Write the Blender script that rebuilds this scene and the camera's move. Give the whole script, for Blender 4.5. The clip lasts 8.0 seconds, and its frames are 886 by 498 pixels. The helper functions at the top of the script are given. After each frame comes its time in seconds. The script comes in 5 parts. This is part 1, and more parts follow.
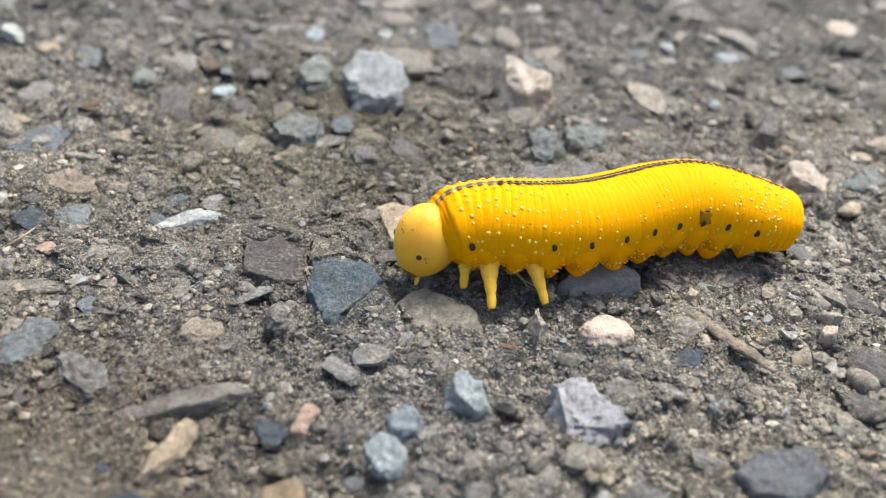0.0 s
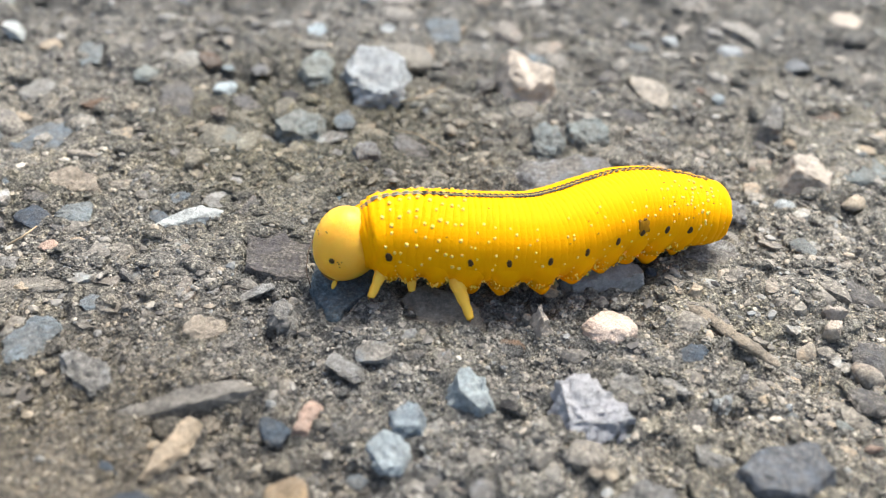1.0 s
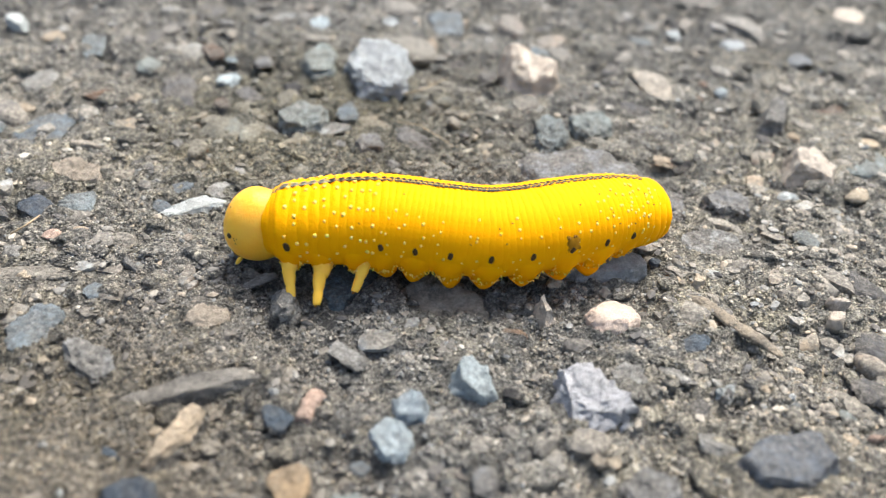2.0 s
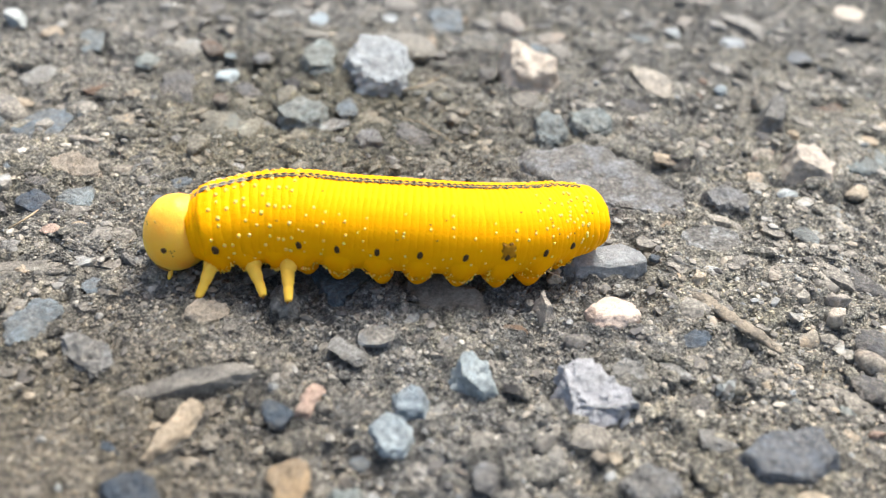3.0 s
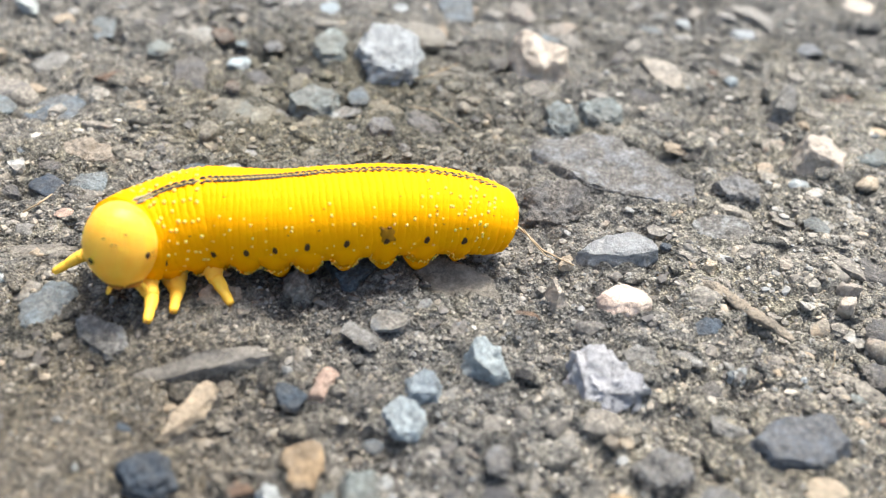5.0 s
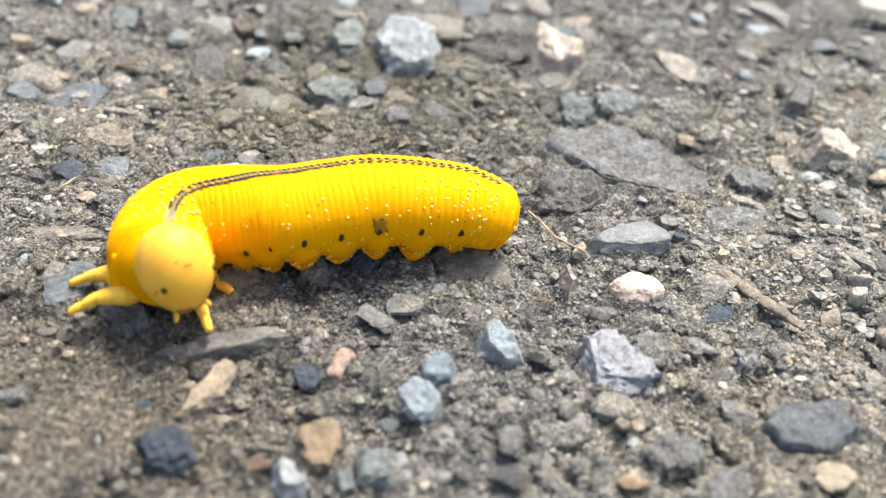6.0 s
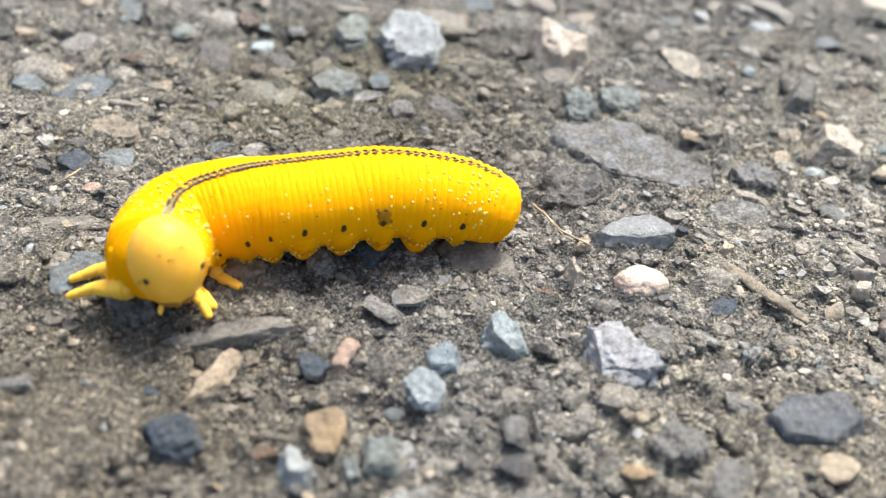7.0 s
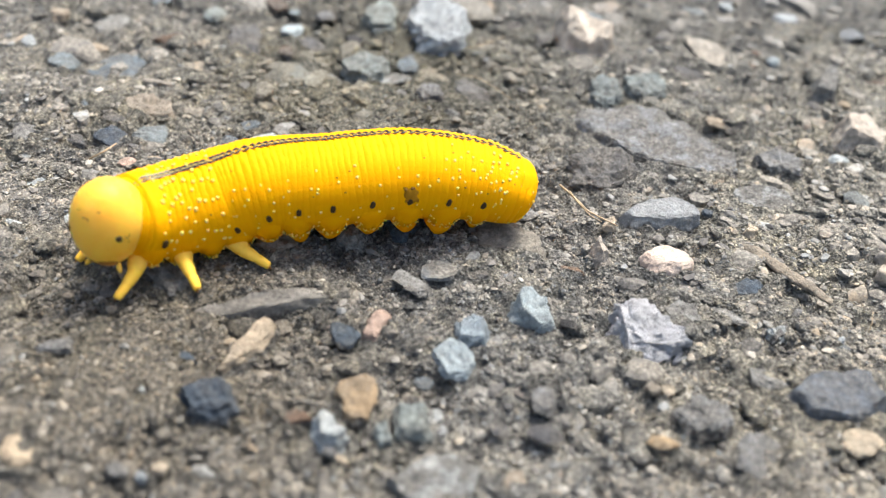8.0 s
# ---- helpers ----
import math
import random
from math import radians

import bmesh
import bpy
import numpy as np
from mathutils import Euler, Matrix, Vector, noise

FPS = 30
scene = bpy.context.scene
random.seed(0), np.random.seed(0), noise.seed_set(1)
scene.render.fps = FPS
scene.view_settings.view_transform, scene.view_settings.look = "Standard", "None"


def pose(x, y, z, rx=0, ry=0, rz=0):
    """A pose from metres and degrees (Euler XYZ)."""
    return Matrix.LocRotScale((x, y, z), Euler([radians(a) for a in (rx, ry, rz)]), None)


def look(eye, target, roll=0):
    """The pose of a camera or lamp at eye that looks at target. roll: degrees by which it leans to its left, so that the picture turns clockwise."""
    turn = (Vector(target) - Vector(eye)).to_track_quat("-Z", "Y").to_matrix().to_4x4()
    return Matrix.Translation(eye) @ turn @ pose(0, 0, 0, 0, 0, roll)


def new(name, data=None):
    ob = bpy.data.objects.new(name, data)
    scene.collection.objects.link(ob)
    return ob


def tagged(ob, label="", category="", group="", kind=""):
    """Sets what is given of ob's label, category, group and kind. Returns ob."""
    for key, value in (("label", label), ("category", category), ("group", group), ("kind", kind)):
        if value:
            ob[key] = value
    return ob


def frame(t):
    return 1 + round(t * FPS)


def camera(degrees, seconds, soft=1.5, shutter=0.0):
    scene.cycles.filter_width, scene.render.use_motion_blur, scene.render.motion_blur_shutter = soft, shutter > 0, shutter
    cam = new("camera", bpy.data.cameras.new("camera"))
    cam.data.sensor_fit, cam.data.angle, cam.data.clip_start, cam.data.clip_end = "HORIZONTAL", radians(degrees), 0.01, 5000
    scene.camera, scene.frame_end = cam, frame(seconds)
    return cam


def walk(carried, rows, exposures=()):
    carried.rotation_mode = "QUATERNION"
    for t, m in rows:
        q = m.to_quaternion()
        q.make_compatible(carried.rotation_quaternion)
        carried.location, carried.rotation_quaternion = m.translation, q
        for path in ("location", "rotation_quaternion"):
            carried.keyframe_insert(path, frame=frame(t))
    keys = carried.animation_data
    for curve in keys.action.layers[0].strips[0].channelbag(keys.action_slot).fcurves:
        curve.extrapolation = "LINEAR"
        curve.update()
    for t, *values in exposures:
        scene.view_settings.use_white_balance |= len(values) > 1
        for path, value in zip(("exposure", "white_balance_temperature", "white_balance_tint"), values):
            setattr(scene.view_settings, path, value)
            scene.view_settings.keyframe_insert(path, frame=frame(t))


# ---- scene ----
cam = camera(52.2, 8.0, soft=1.1)
PATH = [
    (0, (0.00714, 0.00847, 0.05341), (0.0066, 1.5872, -1.1745), 4.00),
    (0.5, (0.00708, 0.00827, 0.05299), (0.0032, 1.5863, -1.1758), 3.87),
    (1, (0.00725, 0.00878, 0.05347), (-0.0011, 1.5786, -1.1857), 3.54),
    (1.5, (0.00722, 0.00837, 0.05313), (-0.0044, 1.5788, -1.1853), 3.57),
    (3, (0.00689, 0.00809, 0.05227), (0.0032, 1.5785, -1.1861), 3.94),
    (3.5, (0.00674, 0.00821, 0.05213), (0.0042, 1.5750, -1.1910), 4.03),
    (4, (0.00642, 0.00795, 0.05174), (0.0033, 1.5720, -1.1947), 4.23),
    (5.5, (0.00604, 0.00665, 0.05179), (-0.0132, 1.5701, -1.1953), 4.21),
    (6, (0.00587, 0.00563, 0.05157), (-0.0283, 1.5668, -1.1981), 4.30),
    (6.5, (0.00540, 0.00507, 0.05085), (-0.0250, 1.5681, -1.1965), 4.68),
    (7, (0.00543, 0.00495, 0.05100), (-0.0269, 1.5680, -1.1963), 4.64),
    (7.5, (0.00493, 0.00315, 0.05083), (-0.0493, 1.5689, -1.1923), 4.82),
    (8, (0.00417, 0.00255, 0.05016), (-0.0537, 1.5628, -1.1998), 4.96),
]
walk(cam, [(t, look(eye, target, roll)) for t, eye, target, roll in PATH],
     [(0, 1.02, 6420, 10), (0.4, 1.26, 6420, 10), (0.8, 1.27, 6420, 10), (1.5, 1.27, 6420, 10), (3.5, 1.36, 6420, 10), (5.5, 1.42, 6420, 10), (6.5, 1.4, 6420, 10), (8, 1.3, 6420, 10)])
cam.data.dof.use_dof = True
cam.data.dof.focus_distance = 0.083
cam.data.dof.aperture_fstop = 23

# ---- light: a bright hazy sky, the veiled sun behind the caterpillar ----
SUN_FROM = Vector((0.33, 0.6, 1.3)).normalized()
world = bpy.data.worlds.new("sky")
scene.world = world
world.use_nodes = True
wn = world.node_tree.nodes
sky = wn.new("ShaderNodeTexSky")
sky.sky_type, sky.sun_disc = "NISHITA", False
sky.sun_elevation = math.asin(SUN_FROM.z)
sky.sun_rotation = math.atan2(SUN_FROM.x, SUN_FROM.y)
sky.air_density, sky.dust_density = 1.0, 5.0
wn["Background"].inputs["Strength"].default_value = 0.116
world.node_tree.links.new(sky.outputs[0], wn["Background"].inputs["Color"])
sun = new("sun", bpy.data.lights.new("sun", "SUN"))
sun.data.energy, sun.data.angle, sun.data.color = 2.5, radians(20), (1.0, 0.96, 0.91)
sun.matrix_world = look(SUN_FROM, (0, 0, 0))


# ---- materials ----
def nodes_of(name):
    mat = bpy.data.materials.new(name)
    mat.use_nodes = True
    return mat, mat.node_tree.nodes, mat.node_tree.links


def ramp_of(n, stops):
    r = n.new("ShaderNodeValToRGB")
    e = r.color_ramp.elements
    while len(e) < len(stops):
        e.new(0.5)
    for s, (p, c) in zip(e, stops):
        s.position, s.color = p, (*c, 1)
    return r


def noise_of(n, l, where, scale, detail=4, rough=0.6):
    t = n.new("ShaderNodeTexNoise")
    t.inputs["Scale"].default_value, t.inputs["Detail"].default_value, t.inputs["Roughness"].default_value = scale, detail, rough
    l.new(where, t.inputs["Vector"])
    return t.outputs[0]


def mix_of(n, l, kind, fac, a, b):
    m = n.new("ShaderNodeMix")
    m.data_type, m.blend_type = "RGBA", kind
    for socket, value in ((m.inputs[0], fac), (m.inputs[6], a), (m.inputs[7], b)):
        if isinstance(value, (int, float)):
            socket.default_value = value
        elif isinstance(value, tuple):
            socket.default_value = (*value, 1)
        else:
            l.new(value, socket)
    return m.outputs[2]


def bump_of(n, l, bsdf, height, metres, strength=1.0, after=None):
    b = n.new("ShaderNodeBump")
    b.inputs["Distance"].default_value, b.inputs["Strength"].default_value = metres, strength
    l.new(height, b.inputs["Height"])
    if after:
        l.new(after, b.inputs["Normal"])
    l.new(b.outputs[0], bsdf.inputs["Normal"])
    return b.outputs[0]


# The first patch paints shade at the lower left into the ground colour.
# middle, inner and outer reach in metres, tint
PATCHES = (((-0.019, 0.0485, 0.0), 0.0135, 0.032, (0.74, 0.68, 0.59)), ((-0.008, 0.096, 0.0), 0.018, 0.038, (0.74, 0.72, 0.6)),
           # these three lighten the ground at the right, lower right and left
           ((0.052, 0.082, 0.0), 0.024, 0.06, (1.3, 1.27, 1.2)), ((0.034, 0.042, 0.0), 0.014, 0.032, (1.25, 1.2, 1.13)), ((-0.045, 0.086, 0.0), 0.016, 0.045, (1.3, 1.26, 1.2)))
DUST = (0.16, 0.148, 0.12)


def patched(n, l, where, c):
    """Patches over binder and grit alike: brown with painted shade, thin moss, three lighter."""
    for place, near, far, patch_tint in PATCHES:
        off = n.new("ShaderNodeVectorMath")
        off.operation = "DISTANCE"
        off.inputs[1].default_value = place
        l.new(where, off.inputs[0])
        edge = n.new("ShaderNodeMath")
        edge.operation = "MULTIPLY_ADD"
        edge.inputs[1].default_value = near
        l.new(noise_of(n, l, where, 160, 5, 0.65), edge.inputs[0])
        l.new(off.outputs["Value"], edge.inputs[2])
        patch_ramp = ramp_of(n, [(near, patch_tint), (far, (1, 1, 1))])
        l.new(edge.outputs[0], patch_ramp.inputs[0])
        c = mix_of(n, l, "MULTIPLY", 1.0, c, patch_ramp.outputs[0])
    return c


def asphalt_material():
    """Worn binder: dark pits, dusty brown-grey crests, pale sand pressed into it."""
    mat, n, l = nodes_of("worn_asphalt")
    p, where = n["Principled BSDF"], n.new("ShaderNodeNewGeometry").outputs["Position"]
    big = ramp_of(n, [(0.36, (0.086, 0.087, 0.084)), (0.5, (0.166, 0.163, 0.153)), (0.64, (0.25, 0.24, 0.218))])
    l.new(noise_of(n, l, where, 130, 6, 0.65), big.inputs[0])
    fine = ramp_of(n, [(0.4, (0.045, 0.044, 0.042)), (0.48, (0.126, 0.123, 0.115)), (0.55, (0.262, 0.256, 0.238)), (0.62, (0.46, 0.45, 0.425))])
    l.new(noise_of(n, l, where, 2300, 8, 0.75), fine.inputs[0])
    c = mix_of(n, l, "MIX", 0.6, big.outputs[0], fine.outputs[0])
    lumps = ramp_of(n, [(0.34, (0.85, 0.87, 0.86)), (0.5, (1.08, 1.08, 1.05)), (0.66, (1.32, 1.3, 1.18))])
    l.new(noise_of(n, l, where, 480, 5, 0.6), lumps.inputs[0])
    c = mix_of(n, l, "MULTIPLY", 1.0, c, lumps.outputs[0])
    moss = ramp_of(n, [(0.5, (1, 1, 1)), (0.66, (0.98, 0.96, 0.87))])
    l.new(noise_of(n, l, where, 45, 4), moss.inputs[0])
    c = mix_of(n, l, "MULTIPLY", 1.0, c, moss.outputs[0])
    c = patched(n, l, where, c)
    crumb = n.new("ShaderNodeTexVoronoi")
    crumb.inputs["Scale"].default_value = 1250
    l.new(where, crumb.inputs["Vector"])
    tint = ramp_of(n, [(0.1, (0.5, 0.51, 0.52)), (0.5, (1.0, 1.0, 0.97)), (0.9, (1.7, 1.62, 1.45))])
    l.new(crumb.outputs["Color"], tint.inputs[0])
    c = mix_of(n, l, "MULTIPLY", 0.5, c, tint.outputs[0])
    cells = n.new("ShaderNodeTexVoronoi")
    cells.inputs["Scale"].default_value = 4600
    l.new(where, cells.inputs["Vector"])
    grain = ramp_of(n, [(0.1, (0.35, 0.35, 0.35)), (0.5, (1.0, 1.0, 1.0)), (0.9, (1.7, 1.7, 1.63))])
    l.new(cells.outputs["Color"], grain.inputs[0])
    c = mix_of(n, l, "MULTIPLY", 0.7, c, grain.outputs[0])
    l.new(c, p.inputs["Base Color"])
    p.inputs["Roughness"].default_value = 0.75
    p.inputs["Specular IOR Level"].default_value = 0.4
    first = bump_of(n, l, p, noise_of(n, l, where, 1100, 9, 0.85), 0.0011, 1.0)
    bump_of(n, l, p, cells.outputs["Distance"], 0.00025, 1.0, first)
    return mat


def stone_material(name, colour, dark=0.55, pale=1.5, dirt=0.45, rough=0.55, coat=0.0, streak=1.0, flank=0.02):
    """Aggregate: grains at two sizes, a film of road dust that lies in patches."""
    mat, n, l = nodes_of(name)
    p, geo = n["Principled BSDF"], n.new("ShaderNodeNewGeometry")
    where = geo.outputs["Position"]
    info = n.new("ShaderNodeObjectInfo")
    stretch = n.new("ShaderNodeMapping")
    stretch.inputs["Scale"].default_value = (1.0, streak, streak)
    stretch.inputs["Rotation"].default_value = (0.4, 0.2, 0.5)
    l.new(where, stretch.inputs["Vector"])
    lo, hi = tuple(v * dark for v in colour), tuple(min(0.85, v * pale) for v in colour)
    grains = ramp_of(n, [(0.4, lo), (0.5, colour), (0.6, hi)])
    l.new(noise_of(n, l, stretch.outputs[0], 1900, 8, 0.8), grains.inputs[0])
    patch = ramp_of(n, [(0.42, tuple(v * 0.7 for v in colour)), (0.58, tuple(min(0.85, v * 1.25) for v in colour))])
    l.new(noise_of(n, l, stretch.outputs[0], 330, 5, 0.65), patch.inputs[0])
    c = mix_of(n, l, "MIX", 0.4, grains.outputs[0], patch.outputs[0])
    shade = ramp_of(n, [(0.0, (0.72, 0.72, 0.74)), (1.0, (1.15, 1.12, 1.06))])
    l.new(info.outputs["Random"], shade.inputs[0])
    c = mix_of(n, l, "MULTIPLY", 1.0, c, shade.outputs[0])
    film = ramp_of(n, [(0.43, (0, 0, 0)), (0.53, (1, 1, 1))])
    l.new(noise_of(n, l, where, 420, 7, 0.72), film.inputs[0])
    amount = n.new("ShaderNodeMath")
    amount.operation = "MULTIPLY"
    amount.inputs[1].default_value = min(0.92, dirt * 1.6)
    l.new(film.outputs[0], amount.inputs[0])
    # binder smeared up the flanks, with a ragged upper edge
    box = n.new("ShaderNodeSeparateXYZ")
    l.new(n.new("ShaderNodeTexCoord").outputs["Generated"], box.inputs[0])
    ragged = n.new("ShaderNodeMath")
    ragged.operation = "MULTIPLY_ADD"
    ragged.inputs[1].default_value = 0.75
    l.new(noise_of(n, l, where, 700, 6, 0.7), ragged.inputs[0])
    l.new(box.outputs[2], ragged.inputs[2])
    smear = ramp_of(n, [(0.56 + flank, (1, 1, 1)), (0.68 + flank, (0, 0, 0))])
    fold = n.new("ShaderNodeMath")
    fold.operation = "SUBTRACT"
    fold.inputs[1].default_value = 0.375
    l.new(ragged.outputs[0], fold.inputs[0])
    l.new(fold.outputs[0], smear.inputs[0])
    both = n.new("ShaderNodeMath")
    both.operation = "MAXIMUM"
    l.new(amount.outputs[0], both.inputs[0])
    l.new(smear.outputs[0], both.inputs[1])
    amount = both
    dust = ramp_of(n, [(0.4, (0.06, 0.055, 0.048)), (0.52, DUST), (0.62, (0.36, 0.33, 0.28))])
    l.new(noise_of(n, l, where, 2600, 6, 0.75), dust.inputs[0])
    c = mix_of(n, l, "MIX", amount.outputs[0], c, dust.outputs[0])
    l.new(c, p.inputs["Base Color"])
    p.inputs["Roughness"].default_value = rough + 0.2
    p.inputs["Specular IOR Level"].default_value = 0.35
    p.inputs["Coat Weight"].default_value, p.inputs["Coat Roughness"].default_value = coat, 0.3
    coarse = bump_of(n, l, p, noise_of(n, l, stretch.outputs[0], 520, 6, 0.7), 0.0009, 0.8)
    bump_of(n, l, p, noise_of(n, l, where, 1700, 8, 0.8), 0.00045, 1.0, coarse)
    return mat


def grit_material():
    """Loose sand and chips: every grain its own colour."""
    mat, n, l = nodes_of("loose_grit")
    p, geo = n["Principled BSDF"], n.new("ShaderNodeNewGeometry")
    tone = ramp_of(n, [(0.0, (0.05, 0.048, 0.046)), (0.22, (0.12, 0.113, 0.1)), (0.45, (0.22, 0.205, 0.175)), (0.6, (0.19, 0.205, 0.21)),
                       (0.76, (0.29, 0.25, 0.19)), (0.93, (0.28, 0.265, 0.23)), (1.0, (0.38, 0.365, 0.32))])
    l.new(geo.outputs["Random Per Island"], tone.inputs[0])
    spots = ramp_of(n, [(0.3, (0.55, 0.55, 0.55)), (0.7, (1.3, 1.3, 1.25))])
    l.new(noise_of(n, l, geo.outputs["Position"], 2200, 4, 0.7), spots.inputs[0])
    l.new(patched(n, l, geo.outputs["Position"], mix_of(n, l, "MULTIPLY", 1.0, tone.outputs[0], spots.outputs[0])), p.inputs["Base Color"])
    p.inputs["Roughness"].default_value = 0.6
    return mat


def aggregate_material():
    """Small broken stones, each of its own colour, under the same road dust."""
    mat, n, l = nodes_of("dusty_aggregate")
    p, geo = n["Principled BSDF"], n.new("ShaderNodeNewGeometry")
    where = geo.outputs["Position"]
    tone = ramp_of(n, [(0.0, (0.07, 0.07, 0.072)), (0.2, (0.12, 0.115, 0.105)), (0.4, (0.2, 0.19, 0.165)), (0.55, (0.15, 0.175, 0.185)), (0.68, (0.29, 0.27, 0.235)),
                       (0.8, (0.2, 0.15, 0.11)), (0.9, (0.36, 0.29, 0.2)), (0.96, (0.28, 0.32, 0.33)), (1.0, (0.42, 0.41, 0.37))])
    l.new(geo.outputs["Random Per Island"], tone.inputs[0])
    spots = ramp_of(n, [(0.36, (0.55, 0.55, 0.56)), (0.5, (1.0, 1.0, 1.0)), (0.64, (1.5, 1.48, 1.4))])
    l.new(noise_of(n, l, where, 1900, 7, 0.78), spots.inputs[0])
    c = mix_of(n, l, "MULTIPLY", 1.0, tone.outputs[0], spots.outputs[0])
    film = ramp_of(n, [(0.36, (0, 0, 0)), (0.5, (0.9, 0.9, 0.9))])
    l.new(noise_of(n, l, where, 380, 7, 0.72), film.inputs[0])
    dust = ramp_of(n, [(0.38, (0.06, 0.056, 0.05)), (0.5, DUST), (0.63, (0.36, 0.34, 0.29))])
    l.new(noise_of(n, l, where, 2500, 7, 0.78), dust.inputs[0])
    l.new(patched(n, l, where, mix_of(n, l, "MIX", film.outputs[0], c, dust.outputs[0])), p.inputs["Base Color"])
    p.inputs["Roughness"].default_value = 0.6
    bump_of(n, l, p, noise_of(n, l, where, 1700, 8, 0.8), 0.0003, 0.9)
    return mat


def skin_material(name, colour, deep, rough=0.42, glow=0.35, mottling=0.5, shine=0.15, deepness=0.0003):
    """Soft translucent larval skin."""
    mat, n, l = nodes_of(name)
    p = n["Principled BSDF"]
    where = n.new("ShaderNodeTexCoord").outputs["Object"]
    tone = ramp_of(n, [(0.3, deep), (0.6, colour)])
    l.new(noise_of(n, l, where, 420, 3), tone.inputs[0])
    l.new(mix_of(n, l, "MIX", mottling, colour, tone.outputs[0]), p.inputs["Base Color"])
    p.inputs["Roughness"].default_value = rough
    p.inputs["Specular IOR Level"].default_value = shine
    p.inputs["Subsurface Weight"].default_value = glow
    p.inputs["Subsurface Radius"].default_value = (1.0, 0.4, 0.1)
    p.inputs["Subsurface Scale"].default_value = deepness
    bump_of(n, l, p, noise_of(n, l, where, 2600, 4), 0.00012, 0.5)
    return mat


def plain_material(name, colour, rough=0.5, scale=1500, shine=0.25):
    mat, n, l = nodes_of(name)
    p = n["Principled BSDF"]
    where = n.new("ShaderNodeTexCoord").outputs["Object"]
    tone = ramp_of(n, [(0.3, tuple(v * 0.6 for v in colour)), (0.7, tuple(min(0.9, v * 1.3) for v in colour))])
    l.new(noise_of(n, l, where, scale, 4), tone.inputs[0])
    l.new(tone.outputs[0], p.inputs["Base Color"])
    p.inputs["Roughness"].default_value = rough
    p.inputs["Specular IOR Level"].default_value = shine
    return mat


ASPHALT, GRIT, AGGREGATE = asphalt_material(), grit_material(), aggregate_material()
STONE = {
    "white": stone_material("whitish_stone", (0.56, 0.61, 0.6), 0.65, 1.3, 0.16, flank=-0.35),
    "lightgrey": stone_material("light_grey_stone", (0.3, 0.305, 0.29), 0.55, 1.5, 0.35),
    "darkgrey": stone_material("dark_grey_stone", (0.14, 0.14, 0.135), 0.5, 1.7, 0.45),
    "veined": stone_material("white_veined_grey_stone", (0.74, 0.76, 0.75), 0.55, 1.15, 0.08, streak=2.2, flank=-0.3),
    "slab": stone_material("grey_slab_stone", (0.33, 0.345, 0.335), 0.35, 1.8, 0.5, streak=1.6, flank=-0.06),
    "ridge": stone_material("tan_grey_slab_stone", (0.32, 0.3, 0.25), 0.6, 1.45, 0.3),
    "dark": stone_material("blackish_stone", (0.04, 0.04, 0.04), 0.6, 1.8, 0.3),
    "navy": stone_material("slate_blue_black_stone", (0.075, 0.1, 0.125), 0.6, 1.7, 0.15),
    "darkpurple": stone_material("dark_basalt_stone", (0.17, 0.195, 0.22), 0.55, 1.6, 0.28, flank=-0.1),
    "purple": stone_material("brown_violet_shale", (0.135, 0.127, 0.125), 0.45, 1.9, 0.5, streak=3.5),
    "blue": stone_material("blue_grey_basalt", (0.085, 0.125, 0.15), 0.35, 2.6, 0.22),
    "bluegrey": stone_material("blue_grey_stone", (0.2, 0.24, 0.255), 0.5, 1.7, 0.28),
    "lightblue": stone_material("pale_blue_granite", (0.4, 0.475, 0.495), 0.6, 1.4, 0.14, flank=-0.15),
    "greengrey": stone_material("green_grey_stone", (0.27, 0.31, 0.295), 0.55, 1.5, 0.3, flank=-0.08),
    "tan": stone_material("tan_sandstone", (0.5, 0.415, 0.3), 0.65, 1.4, 0.22, flank=-0.05),
    "brown": stone_material("rusty_brown_stone", (0.2, 0.135, 0.09), 0.6, 1.5, 0.5),
    "cream": stone_material("cream_quartz_stone", (0.53, 0.455, 0.34), 0.65, 1.3, 0.16, flank=-0.16),
    "creamwhite": stone_material("cream_and_white_quartz", (0.66, 0.58, 0.46), 0.6, 1.25, 0.1, 0.4, 0.3, flank=-0.35),
    "creamorange": stone_material("orange_cream_stone", (0.48, 0.355, 0.21), 0.7, 1.3, 0.25),
    "salmon": stone_material("salmon_feldspar_stone", (0.62, 0.45, 0.35), 0.7, 1.35, 0.2, flank=-0.05),
    "pink": stone_material("pink_granite_pebble", (0.75, 0.6, 0.5), 0.86, 1.15, 0.04, 0.45, flank=-0.2),
    "quartz": stone_material("grey_quartz_stone", (0.36, 0.39, 0.39), 0.75, 1.3, 0.18, 0.25, 0.1, flank=-0.05),
}
SKIN = skin_material("yellow_larval_skin", (0.88, 0.39, 0.0), (0.86, 0.335, 0.0), 0.6, 0.15, 0.5, 0.04, 0.0002)
BELLY = skin_material("orange_translucent_proleg_skin", (0.95, 0.37, 0.0), (0.93, 0.31, 0.0), 0.6, 0.15, 0.5, 0.04, 0.0002)
HEAD = skin_material("pale_amber_head_capsule", (0.95, 0.53, 0.055), (0.9, 0.41, 0.02), 0.42, 0.6, 0.6, 0.25, 0.001)
LEG = skin_material("pale_yellow_leg_skin", (0.92, 0.55, 0.065), (0.89, 0.45, 0.03), 0.45, 0.15, 0.5, 0.15, 0.0004)
WART = skin_material("pale_wart_skin", (0.96, 0.63, 0.14), (0.93, 0.52, 0.06), 0.5, 0.6)
